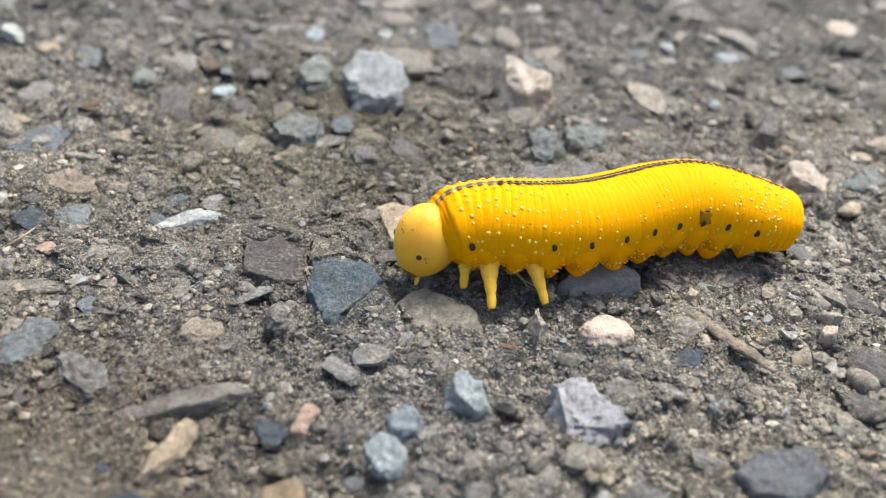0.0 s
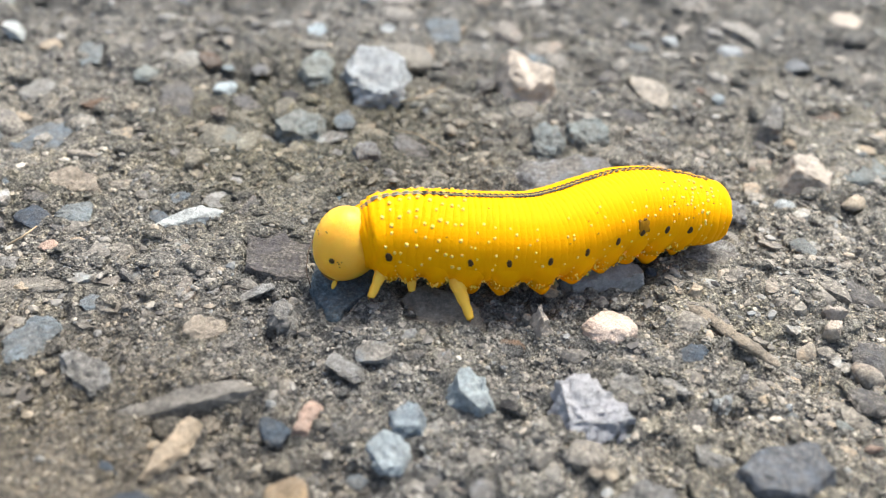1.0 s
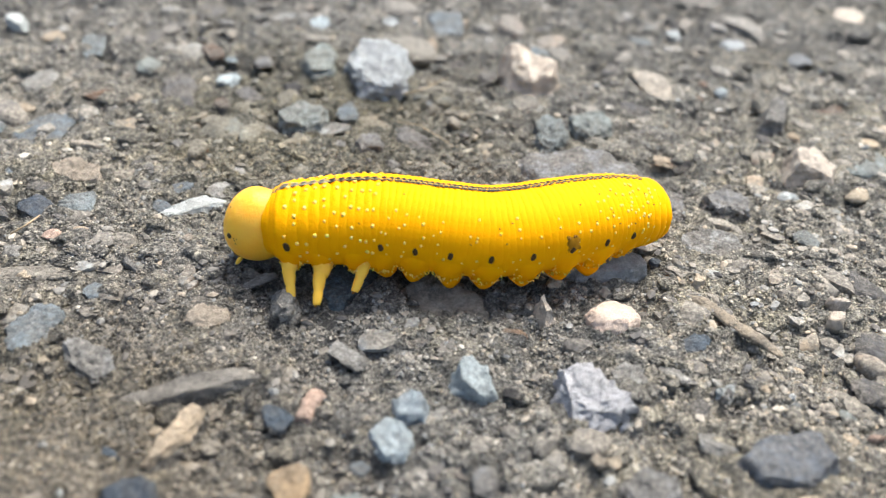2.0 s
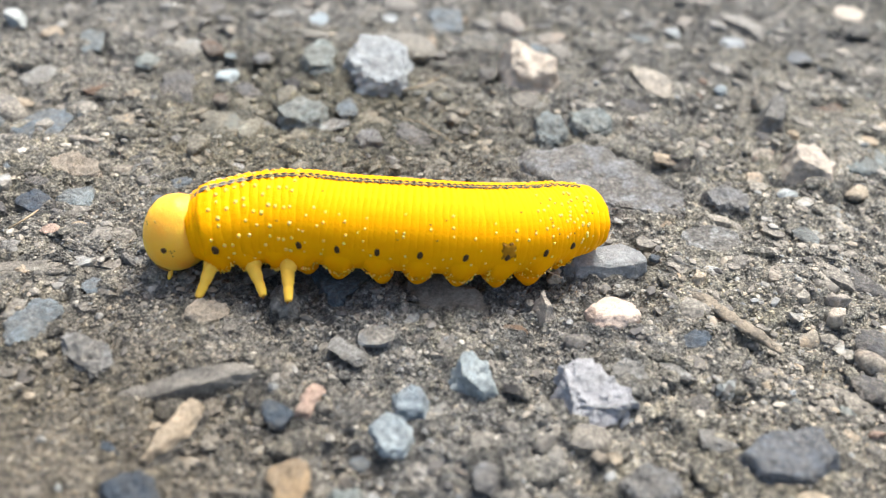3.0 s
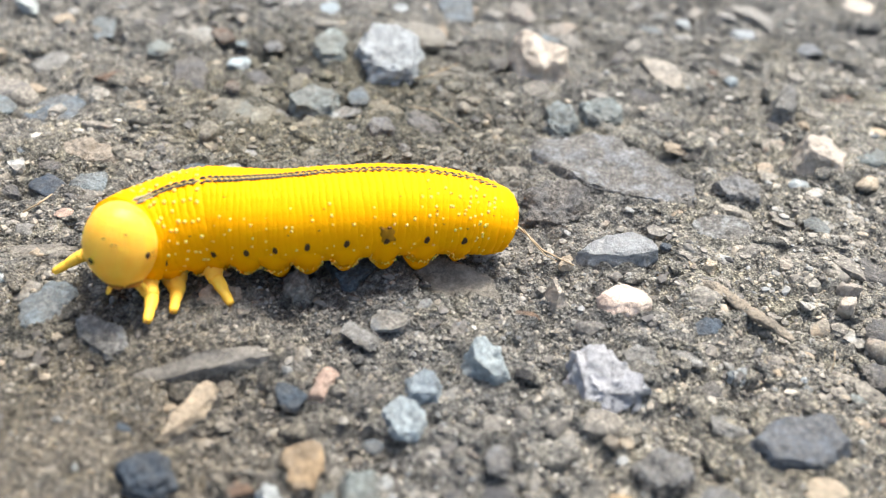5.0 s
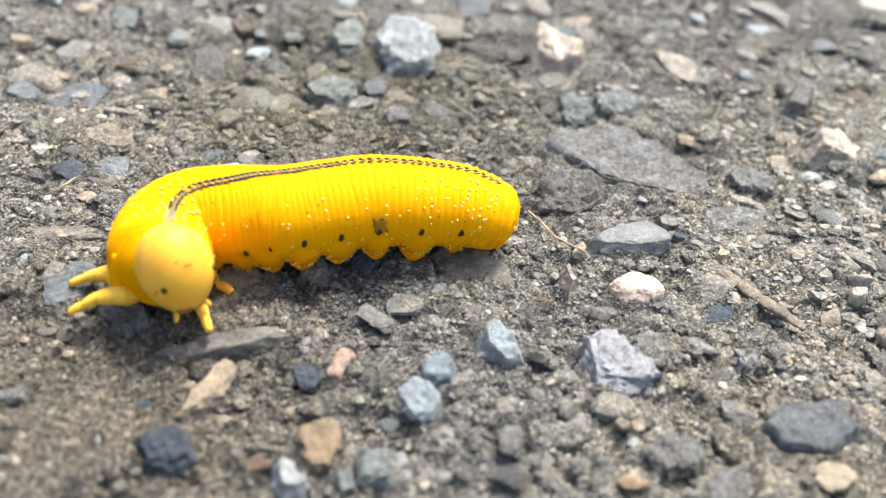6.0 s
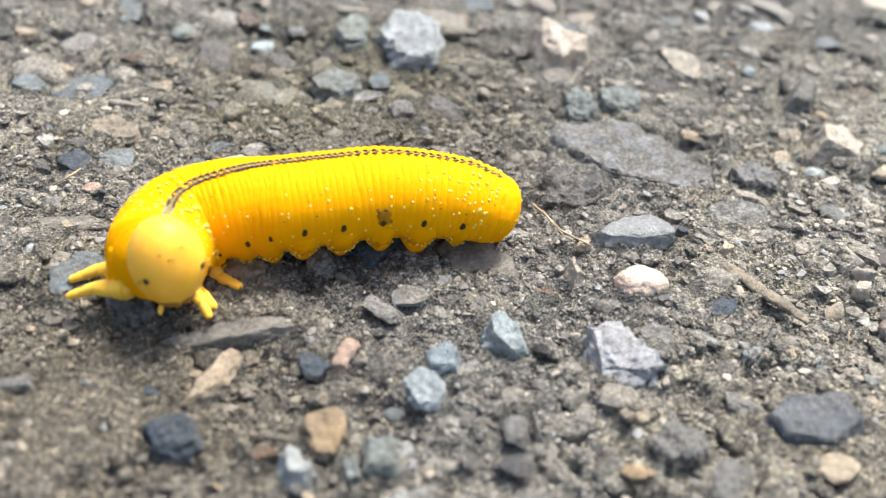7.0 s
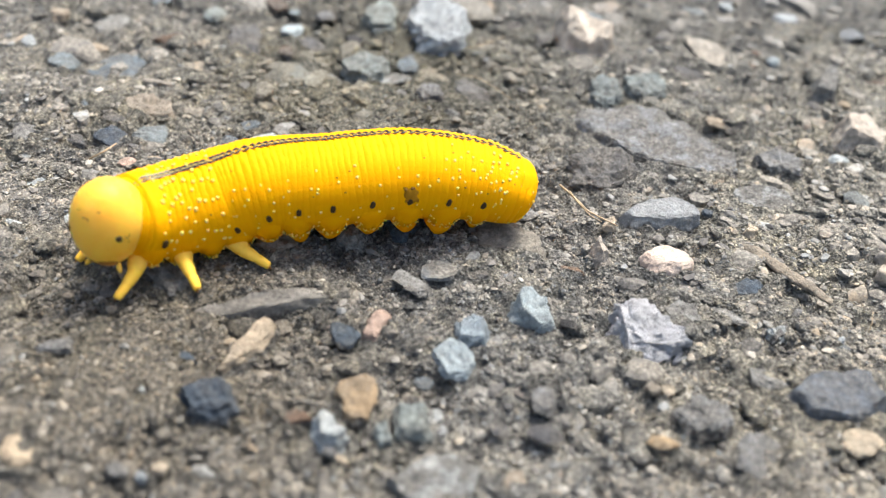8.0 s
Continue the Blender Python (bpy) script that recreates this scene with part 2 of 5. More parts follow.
BLACK = plain_material("blackish_brown_spot", (0.05, 0.028, 0.007), 0.5)
SMUDGE = plain_material("brown_smudge", (0.2, 0.09, 0.008), 0.5)
BRUISE = plain_material("olive_amber_bruise", (0.34, 0.16, 0.01), 0.6, 1500, 0.05)
STRIPE = plain_material("grey_brown_stripe", (0.055, 0.05, 0.04), 0.8, 1500, 0.1)
PALE_STRIPE = plain_material("pale_grey_stripe", (0.24, 0.225, 0.16), 0.8, 1500, 0.1)
MID_STRIPE = plain_material("olive_stripe", (0.26, 0.2, 0.07), 0.7, 1500, 0.1)
JAW = plain_material("brown_jaw", (0.38, 0.16, 0.025), 0.5)
TWIG = stone_material("weathered_twig_wood", (0.46, 0.39, 0.28), 0.6, 1.35, 0.3, flank=-0.25)
ROOT = plain_material("dark_brown_root", (0.07, 0.045, 0.025), 0.6, 900)
STRAW = plain_material("dry_straw", (0.4, 0.31, 0.19), 0.6, 900)

MM = 0.001


def link_mesh(name, bm, material, parent=None, label=""):
    mesh = bpy.data.meshes.new(name)
    for f in bm.faces:
        f.smooth = True
    bm.to_mesh(mesh)
    bm.free()
    mesh.materials.append(material)
    ob = new(name, mesh)
    ob.parent = parent
    return tagged(ob, label) if label else ob


# ---- the ground: worn asphalt, one sheet ----
table = np.random.RandomState(7).rand(256, 256)


def lattice(x, y, size, shift):
    """Smooth noise, -1 to 1, with cells of that size in millimetres."""
    u, v = x / size + shift * 17.3, y / size + shift * 9.1
    i, j = np.floor(u).astype(int), np.floor(v).astype(int)
    a, b = u - i, v - j
    a, b = a * a * (3 - 2 * a), b * b * (3 - 2 * b)
    g = lambda p, q: table[p % 256, q % 256]
    return 2 * ((g(i, j) * (1 - a) + g(i + 1, j) * a) * (1 - b) + (g(i, j + 1) * (1 - a) + g(i + 1, j + 1) * a) * b) - 1


def ground_height(x, y):
    """Millimetres; rough near the caterpillar, level far away."""
    x, y = np.asarray(x, float), np.asarray(y, float)
    a, b = x + 1.1 * lattice(x, y, 3.0, 8), y + 1.1 * lattice(x, y, 3.0, 9)
    h = 0.85 * lattice(a, b, 11.0, 1) + 0.95 * lattice(a, b, 4.6, 2) + 0.7 * (0.45 - np.abs(lattice(a, b, 2.4, 3)))
    h += 0.6 * (0.45 - np.abs(lattice(a, b, 1.3, 4))) + 0.34 * lattice(x, y, 0.75, 5) + 0.2 * lattice(x, y, 0.42, 6)
    h = np.clip(h, -2.0, 0.75 + 0.25 * np.tanh(h - 0.75))
    far = np.clip((np.hypot(x - 5, (y - 90)) - 130) / 60, 0, 1)
    return (h - 0.7) * (1 - far) - 0.3 * far


def spread(lo, hi, step):
    dense = np.arange(lo, hi + step / 2, step)
    out = np.array([8, 20, 45, 100, 220, 500, 1200, 4000, 15000, 60000, 300000.0])
    return np.concatenate([(lo - out)[::-1], dense, hi + out])


gx, gy = spread(-82, 98, 0.3), spread(16, 168, 0.3)
X, Y = np.meshgrid(gx, gy)
Z = ground_height(X, Y)
co = np.stack([X, Y, Z], -1).reshape(-1, 3) * MM
w, h = len(gx), len(gy)
idx = np.arange(w * h).reshape(h, w)
quads = np.stack([idx[:-1, :-1], idx[:-1, 1:], idx[1:, 1:], idx[1:, :-1]], -1).reshape(-1, 4)


def array_mesh(name, verts, faces, material):
    mesh = bpy.data.meshes.new(name)
    k = faces.shape[1]
    mesh.vertices.add(len(verts))
    mesh.vertices.foreach_set("co", verts.astype(np.float32).ravel())
    mesh.loops.add(faces.size)
    mesh.loops.foreach_set("vertex_index", faces.astype(np.int32).ravel())
    mesh.polygons.add(len(faces))
    mesh.polygons.foreach_set("loop_start", np.arange(0, faces.size, k, dtype=np.int32))
    mesh.polygons.foreach_set("use_smooth", np.ones(len(faces), bool))
    mesh.update(calc_edges=True)
    mesh.materials.append(material)
    return mesh


ground = new("ground", array_mesh("ground", co, quads, ASPHALT))
tagged(ground, "worn grey-brown asphalt, rough, dusty, with exposed stones", "asphalt", kind="structure")


# ---- the caterpillar ----
def radius_at(u):
    """Body radius in millimetres; u counts stations: 1 is the first spiracle, 2 to 9 the abdominal ones, 10 the tail."""
    return float(np.interp(u, [0.5, 0.75, 1, 1.35, 1.7, 2, 3, 6, 7, 8, 9, 9.6, 10.0, 10.25], [2.75, 3.3, 3.95, 4.25, 4.4, 4.4, 4.4, 4.4, 4.35, 4.25, 3.95, 3.6, 2.95, 2.4]))


def section(theta):
    """Outline of the cross-section, relative to the radius; theta from the left side upwards."""
    s = math.sin(theta)
    return 1.0 - 0.1 * max(0.0, -s) ** 1.5 - 0.1 * max(0.0, s) ** 2


def on_skin(r, degrees, lift=0.0):
    """A place on a ring's skin: x ahead, y to the larva's left, z up, in metres."""
    a = radians(degrees)
    q = (r * section(a) + lift) * MM
    return Vector((0, q * math.cos(a), q * math.sin(a)))


def dot(bm, place, normal, rx, ry, rz, turn=0.0, level=1):
    """A small flattened ball on the skin: rx along the body, ry round it."""
    z = normal.normalized()
    x = (Vector((1, 0.001, 0)) - z * z.x).normalized()
    basis = Matrix((x, z.cross(x), z)).transposed().to_4x4()
    m = Matrix.Translation(place) @ basis @ pose(0, 0, 0, 0, 0, turn) @ Matrix.Diagonal((rx * MM, ry * MM, rz * MM, 1))
    bmesh.ops.create_icosphere(bm, subdivisions=level, radius=1, matrix=m)


def ring_mesh(bm, r, half, fold, rnd):
    """One skin fold: a low swelling with a skirt that slides under its neighbours."""
    n = 72
    rows = []
    knots = [rnd.uniform(-1, 1) for _ in range(13)]
    beads = [rnd.uniform(0.1, 1) for _ in range(n)]
    for a in (-2.4, -1.5, -1, -0.75, -0.5, -0.25, 0, 0.25, 0.5, 0.75, 1, 1.5, 2.4):
        row = []
        for i in range(n):
            th = 2 * math.pi * i / n
            top = max(0.0, math.sin(th))
            f = fold * (0.08 + 0.47 * top + 0.45 * top ** 3)
            drop = f * abs(a) ** 1.7 if abs(a) <= 1 else f + 0.1 * (abs(a) - 1)
            k = i / n * 13
            j = int(k)
            q = r * section(th) - drop + 0.016 * (knots[j % 13] * (1 - k + j) + knots[(j + 1) % 13] * (k - j))
            q += (0.05 + 0.7 * fold) * top ** 3 * (beads[i] - 0.5) * max(0.0, 1 - a * a)
            lean = 0.05 * math.sin(3 * th + knots[0] * 3) + 0.03 * math.sin(11 * th + knots[1] * 3)
            row.append(bm.verts.new(((a * half + lean) * MM, q * math.cos(th) * MM, q * math.sin(th) * MM)))
        rows.append(row)
    for a, b in zip(rows, rows[1:]):
        for i in range(n):
            bm.faces.new((a[i], a[(i + 1) % n], b[(i + 1) % n], b[i]))
    bm.faces.new(rows[0][::-1])
    bm.faces.new(rows[-1])


caterpillar = new("caterpillar")
tagged(caterpillar, "bright yellow sawfly larva with a dark back stripe, crawling", "caterpillar")
rings = []   # (object, station)
rnd = random.Random(4)
stations = [0.67, 0.77, 0.88, 1.0, 1.1, 1.2, 1.3, 1.4, 1.5, 1.59, 1.67, 1.75, 1.83, 1.91]
for seg in range(2, 9):
    stations += [seg + k / 6 for k in range(6)]
stations += [9 + k * 0.155 for k in range(7)]
SPIRACLE = {1.0, 2.0, 3.0, 4.0, 5.0, 6.0, 7.0, 8.0, 9.0}


def proleg(r, side, big):
    """A blunt fleshy lobe under the segment, each a little different."""
    bm = bmesh.new()
    n, levels = 16, 8
    base = on_skin(r, -62 if side > 0 else 242, -0.75)
    out = Vector((rnd.uniform(-0.22, 0.12), side * rnd.uniform(0.2, 0.38), -1)).normalized()
    high, tip = 1.62 * big * rnd.uniform(0.88, 1.08), rnd.uniform(0.5, 0.72)
    rows = []
    for k in range(levels):
        s = k / (levels - 1)
        wide = (1.5 * (1 - s) ** 1.2 + tip * min(1.0, 1.6 * s) * (1 - 0.35 * max(0.0, s - 0.8) / 0.2)) * big
        row = []
        for i in range(n):
            a = 2 * math.pi * i / n
            q = wide * (1 + 0.08 * math.sin(3 * a + 5 * s))
            row.append(bm.verts.new(base + out * (high * s * MM) + Vector((q * 0.9 * math.cos(a) * MM, q * 0.8 * math.sin(a) * MM, 0))))
        rows.append(row)
    for a, b in zip(rows, rows[1:]):
        for i in range(n):
            bm.faces.new((a[i], a[(i + 1) % n], b[(i + 1) % n], b[i]))
    bm.faces.new(rows[-1])
    return bm


def flap(r, side, wide, out):
    """A fleshy flap low on the side with a ragged lower edge."""
    bm = bmesh.new()
    rows = []
    levels, n = 12, 17
    for k in range(levels):
        s = k / (levels - 1)
        d = 2 - 74 * s
        w = wide * (1.05 - 0.1 * s - 0.42 * s ** 3)
        push = out * (math.sin(min(1, s / 0.8) * math.pi / 2) ** 2.2 if s < 0.8 else math.cos((s - 0.8) / 0.2 * math.pi / 2))
        row = []
        for i in range(n):
            x = 2 * i / (n - 1) - 1
            dd = d + 9 * s * abs(x) ** 1.5 + (rnd.uniform(-5, 5) if 0.5 < s < 0.95 else 0)
            lift = push * math.cos(x * math.pi / 2) ** (1.6 - s) - 0.07 - 0.22 * abs(x) ** 3 - 0.25 * max(0.0, 1 - s / 0.25) + (rnd.uniform(-0.1, 0.1) if s > 0.45 else 0)
            q = on_skin(r, dd if side > 0 else 180 - dd, lift)
            row.append(bm.verts.new(q + Vector((x * w * MM, 0, 0))))
        rows.append(row)
    inner = [[bm.verts.new((v.co.x, v.co.y * 0.7, v.co.z * 0.7)) for v in row] for row in rows]
    for front, back in ((rows, False), (inner, True)):
        for a, b in zip(front, front[1:]):
            for i in range(n - 1):
                quad = (a[i], a[i + 1], b[i + 1], b[i])
                bm.faces.new(quad if (side < 0) != back else quad[::-1])
    for a, b in zip(rows, rows[1:]):
        k, m = inner[rows.index(a)], inner[rows.index(b)]
        for i in (0, n - 1):
            bm.faces.new((a[i], b[i], m[i], k[i]))
    for j in (0, levels - 1):
        for i in range(n - 1):
            bm.faces.new((rows[j][i], rows[j][i + 1], inner[j][i + 1], inner[j][i]))
    bmesh.ops.recalc_face_normals(bm, faces=bm.faces)
    return bm


for number, u in enumerate(stations):
    r = radius_at(u)
    thorax = u < 1.95
    half = 0.45 if thorax else 0.32
    bm = bmesh.new()
    ring_mesh(bm, r, half, 0.15 if thorax else 0.08, rnd)
    ring = link_mesh("body_ring", bm, SKIN, caterpillar)
    rings.append((ring, u))
    # the dark double line along the back
    if 0.7 < u < 9.7:
        wide = 0.3 if u > 1.95 else 0.42
        middle = 90 + float(np.interp(u, (1.6, 2.2, 4, 6), (0, 2, 3.5, 6)))
        for side, lo, hi, colour in ((-1, 1.9, 6.0, 1), (1, 1.9, 6.0, 1), (0, -2.2, 2.2, 0)):
            bm = bmesh.new()
            rows = []
            for k in range(6):
                across = lo + (hi - lo) * k / 5
                bow = 0.22 * math.sin(k / 5 * math.pi) + 0.05 * k if side else 0.0
                place = middle + (side or 1) * across * (1 if u > 1.95 else 0.85)
                span = wide * (0.62 + 0.38 * math.sin(k / 5 * math.pi)) if side else wide * 0.8
                rows.append([bm.verts.new(on_skin(r, place, (0.075 if side else 0.05) - 0.13 * abs(e) ** 3) + Vector(((e * span + bow) * MM, 0, 0))) for e in (-1.25, -0.9, -0.45, 0, 0.45, 0.9, 1.25)])
            for p, q in zip(rows, rows[1:]):
                for i in range(6):
                    bm.faces.new((p[i], p[i + 1], q[i + 1], q[i]))
            link_mesh("stripe", bm, (PALE_STRIPE if u < 1.5 else STRIPE) if colour else MID_STRIPE, ring, "dark dash of the back stripe" if colour else "dull olive bar between two dark dashes")
    # white warts in rows, on some folds only
    fold = number % 3
    spots = []
    if thorax:
        count = (4, 7, 4)[fold]
        spots = [(-42 + 128 * (i + rnd.random()) / count, rnd.uniform(0.15, 0.24)) for i in range(count)]
    elif u < 9:
        heights = {1: (31, 18, 6, -13, -24, -31), 4: (36, 25, 12, -5, -17, -27, -34)}.get(round((u % 1) * 6), (rnd.uniform(-36, 40),))
        if u > 7.8:
            heights += (rnd.uniform(40, 66), rnd.uniform(10, 50))
        spots = [(h + rnd.gauss(0, 3.5), rnd.uniform(0.11, 0.18)) for h in heights if rnd.random() < 0.8]
    else:
        spots = [(rnd.uniform(-50, 75), rnd.uniform(0.12, 0.2)) for _ in range(8)]
    if spots:
        bm = bmesh.new()
        for deg, size in spots:
            for d in (deg, 180 - deg + rnd.uniform(-4, 4)):
                at = on_skin(r, d, 0.03 if 55 < deg else -0.02)
                dot(bm, at + Vector((rnd.uniform(-0.14, 0.14) * MM, 0, 0)), at.normalized(), size * 0.9, size, size * 0.5)
        tagged(link_mesh("wart", bm, WART, ring, "tiny pale warts"), kind="stuff")
    # fleshy fringe with pale granules above the prolegs
    if (1.9 < u < 9.4 and abs(u - round(u)) < 0.05) or u in (1.0, 1.3, 1.67):
        for side in (1, -1):
            link_mesh("side_lobe", flap(r, side, (1.1 if u > 8.5 else 1.7) if u > 1.9 else 1.35, (0.45 if u > 8.5 else 0.8) if u > 1.9 else 0.75), SKIN, ring)
            bm = bmesh.new()
            for _ in range(38):
                x = rnd.uniform(-1, 1)
                d = -50 + 9 * abs(x) ** 1.5 + rnd.uniform(-16, 16)
                q = on_skin(r, d if side > 0 else 180 - d, ((0.45 if u > 8.5 else 0.8) if u > 1.9 else 0.75) * rnd.uniform(0.8, 1.02) * math.cos(x * math.pi / 2) ** 0.8)
                size = rnd.uniform(0.05, 0.1)
                dot(bm, q + Vector((x * ((0.95 if u > 8.5 else 1.4) if u > 1.9 else 1.1) * MM, 0, 0)), Vector((x * 0.4, side * 0.7, -0.75)), size, size, size * 1.2)
            tagged(link_mesh("fringe", bm, WART, ring, "pale granular fringe"), kind="stuff")
    if round(u, 3) in SPIRACLE:
        for side in (1, -1):
            bm = bmesh.new()
            at = on_skin(r, -3 if side > 0 else 183, 0.14 if u == 1 else 0.02)
            dot(bm, at, at.normalized(), 0.29 if u == 1 else 0.23, 0.46 if u == 1 else 0.36, 0.07, rnd.uniform(-5, 25), 2)
            dot(bm, at + Vector((rnd.uniform(-0.1, 0.1) * MM, 0, -0.16 * MM)), at.normalized(), 0.27 if u == 1 else 0.22, 0.26, 0.07, 0, 2)
            link_mesh("spiracle", bm, BLACK, ring, "black breathing spot")
        if u > 1:
            for side in (1, -1):
                link_mesh("proleg", proleg(r, side, 1.2 if u < 9 else 0.9), BELLY, ring, "blunt orange-yellow proleg")
        if u == 7.0:
            bm = bmesh.new()
            rows = []
            for i in range(9):
                up = i / 4 - 1
                row = []
                for k in range(9):
                    along = k / 4 - 1
                    hem = 1 + 0.16 * math.sin(7 * math.atan2(up, along + 0.01) + 1) if max(abs(up), abs(along)) > 0.9 else 1
                    row.append(bm.verts.new(on_skin(r, 4 + 9.5 * up * hem, 0.07 - 0.06 * max(abs(up), abs(along)) ** 4) + Vector(((0.6 * along * hem + 0.1 * up) * MM, 0, 0))))
                rows.append(row)
            for p, q in zip(rows, rows[1:]):
                for k in range(8):
                    bm.faces.new((p[k], p[k + 1], q[k + 1], q[k]))
            link_mesh("bruise", bm, BRUISE, ring, "olive-amber bruise round a spot")
            bm = bmesh.new()
            for up, along in ((1.1, -0.5), (1.05, -0.2), (0.9, 0.9), (-0.75, 0.5), (-0.9, 0.1)):
                at = on_skin(r, 4 + 8 * up, 0.04)
                dot(bm, at + Vector((0.48 * along * MM, 0, 0)), at.normalized(), rnd.uniform(0.1, 0.22), rnd.uniform(0.08, 0.16), 0.02, rnd.uniform(-30, 30))
            tagged(link_mesh("smudge", bm, SMUDGE, ring, "brown smudges round the bruise"), kind="stuff")
    if rnd.random() < 0.22:
        bm = bmesh.new()
        at = on_skin(r, rnd.uniform(12, 66), 0.0)
        dot(bm, at, at.normalized(), 0.12, 0.05, 0.03, rnd.uniform(-20, 20))
        link_mesh("speck", bm, BLACK, ring, "small brown speck")

# the rounded tail end
bm = bmesh.new()
bmesh.ops.create_uvsphere(bm, u_segments=36, v_segments=18, radius=1, matrix=Matrix.Diagonal((2.2 * MM, 3.2 * MM, 3.1 * MM, 1)))
tail = link_mesh("tail_end", bm, SKIN, caterpillar)
rings.append((tail, 9.8))
bm = bmesh.new()
for _ in range(22):
    v = Vector((rnd.uniform(-0.9, -0.2), rnd.uniform(-1, 1), rnd.uniform(-0.6, 0.8))).normalized()
    dot(bm, Vector((v.x * 2.2 * MM, v.y * 3.2 * MM, v.z * 3.1 * MM)), v, 0.15, 0.15, 0.1)
tagged(link_mesh("wart", bm, WART, tail, "tiny white warts"), kind="stuff")


def head_part():
    """Smooth capsule: x ahead, taller than long, jaws below."""
    bm = bmesh.new()
    bmesh.ops.create_uvsphere(bm, u_segments=44, v_segments=28, radius=1)
    for v in bm.verts:
        x, y, z = v.co
        front = max(0, x)
        v.co = Vector(((x * (2.75 if x > 0 else 3.5) + 0.25 * (-z) * front) * MM, y * 2.86 * (1 - 0.1 * max(0, -z)) * MM, z * 3.6 * MM))
    head = link_mesh("head", bm, HEAD, caterpillar, "smooth pale amber head capsule")
    for side in (1, -1):
        bm = bmesh.new()
        v = Vector((0.64, side * 0.72, 0.0)).normalized()
        dot(bm, Vector((v.x * 2.8 * MM, v.y * 2.85 * MM, v.z * 3.6 * MM)), v, 0.27, 0.27, 0.14, 0, 2)
        link_mesh("eye", bm, BLACK, head, "black dot eye")
        bm = bmesh.new()
        for _ in range(4):
            v = Vector((0.45 + rnd.uniform(-0.15, 0.1), side * (0.8 + rnd.uniform(-0.08, 0.1)), -0.06 + rnd.uniform(-0.1, 0.08))).normalized()
            dot(bm, Vector((v.x * 2.82 * MM, v.y * 2.83 * MM, v.z * 3.59 * MM)), v, 0.1, 0.07, 0.03, rnd.uniform(0, 90))
        tagged(link_mesh("speck", bm, SMUDGE, head, "brown speckles beside the eye"), kind="stuff")
        bm = bmesh.new()
        dot(bm, Vector((1.5 * MM, side * 0.6 * MM, -2.55 * MM)), Vector((0.7, side * 0.3, -0.6)), 1.0, 0.85, 0.42, 0, 2)
        link_mesh("jaw", bm, JAW, head, "brown jaw")
        bm = bmesh.new()
        dot(bm, Vector((1.1 * MM, side * 1.3 * MM, -3.25 * MM)), Vector((0.5, side * 0.5, -0.8)), 0.22, 0.22, 0.55, 0, 2)
        link_mesh("palp", bm, LEG, head)
    bm = bmesh.new()
    for _ in range(4):
        v = Vector((0.75, rnd.uniform(-0.5, 0.5), 0.45 + rnd.uniform(-0.2, 0.2))).normalized()
        dot(bm, Vector((v.x * 2.72 * MM, v.y * 2.85 * MM, v.z * 3.59 * MM)), v, 0.18, 0.07, 0.03, rnd.uniform(0, 180))
    tagged(link_mesh("scuff", bm, SMUDGE, head, "faint brown scuffs"), kind="stuff")
    return head


head = head_part()
bm = bmesh.new()
bmesh.ops.create_uvsphere(bm, u_segments=32, v_segments=20, radius=1, matrix=Matrix.Diagonal((2.3 * MM, 2.5 * MM, 2.7 * MM, 1)))
neck = link_mesh("neck", bm, SKIN, caterpillar)
rings.append((neck, 0.62))
UPPER, LOWER = 2.5, 2.5


def leg_piece(name, length, r0, r1, claw):
    """A tapered leg joint along -z, with a swollen knee or a claw."""
    bm = bmesh.new()
    n, levels = 18, 15
    rows = []
    for k in range(levels):
        s = k / (levels - 1)
        swell = abs(math.sin((s * (2.0 if claw else 1.5) + (0.0 if claw else 0.25)) * math.pi)) ** 0.6
        q = (r0 + (r1 - r0) * s ** (0.8 if claw else 1.2)) * (0.9 + 0.15 * swell)
        rows.append([bm.verts.new(((q * math.cos(2 * math.pi * i / n) + (0.1 * s * s if claw else 0)) * MM, q * 0.9 * math.sin(2 * math.pi * i / n) * MM, -length * s * MM)) for i in range(n)])
    for a, b in zip(rows, rows[1:]):
        for i in range(n):
            bm.faces.new((a[i], a[(i + 1) % n], b[(i + 1) % n], b[i]))
    bm.faces.new(rows[-1])
    bm.faces.new(rows[0][::-1])
    dot(bm, Vector((0, 0, 0)), Vector((0, 0, 1)), r0, r0 * 0.9, r0, 0, 2)
    ob = link_mesh(name, bm, LEG, caterpillar)
    if claw:
        bm = bmesh.new()
        dot(bm, Vector((0.14 * MM, 0, (-length + 0.02) * MM)), Vector((0.5, 0, -1)), 0.13, 0.1, 0.3, 0, 1)
        link_mesh("claw", bm, JAW, ob, "tiny brown claw")
    return ob


legs = [(row, side, leg_piece("upper_leg", UPPER, 1.12, 0.56, False), leg_piece("lower_leg", LOWER, 0.6, 0.34, True)) for side in (1, -1) for row in (0, 1, 2)]
LEG_STATION = (0.96, 1.36, 1.86)

# ---- how it crawls: stations from head to tail, feet of the left side first, then of the right ----
crawls = []


def crawl(t, head_yaw, roll, spine, feet):
    crawls.append((t, head_yaw, roll, np.array(spine), feet))


ARC = np.array([0, 3.6, 11.6, 14.8, 18, 21.2, 24.4, 27.6, 30.8, 34, 37.4])


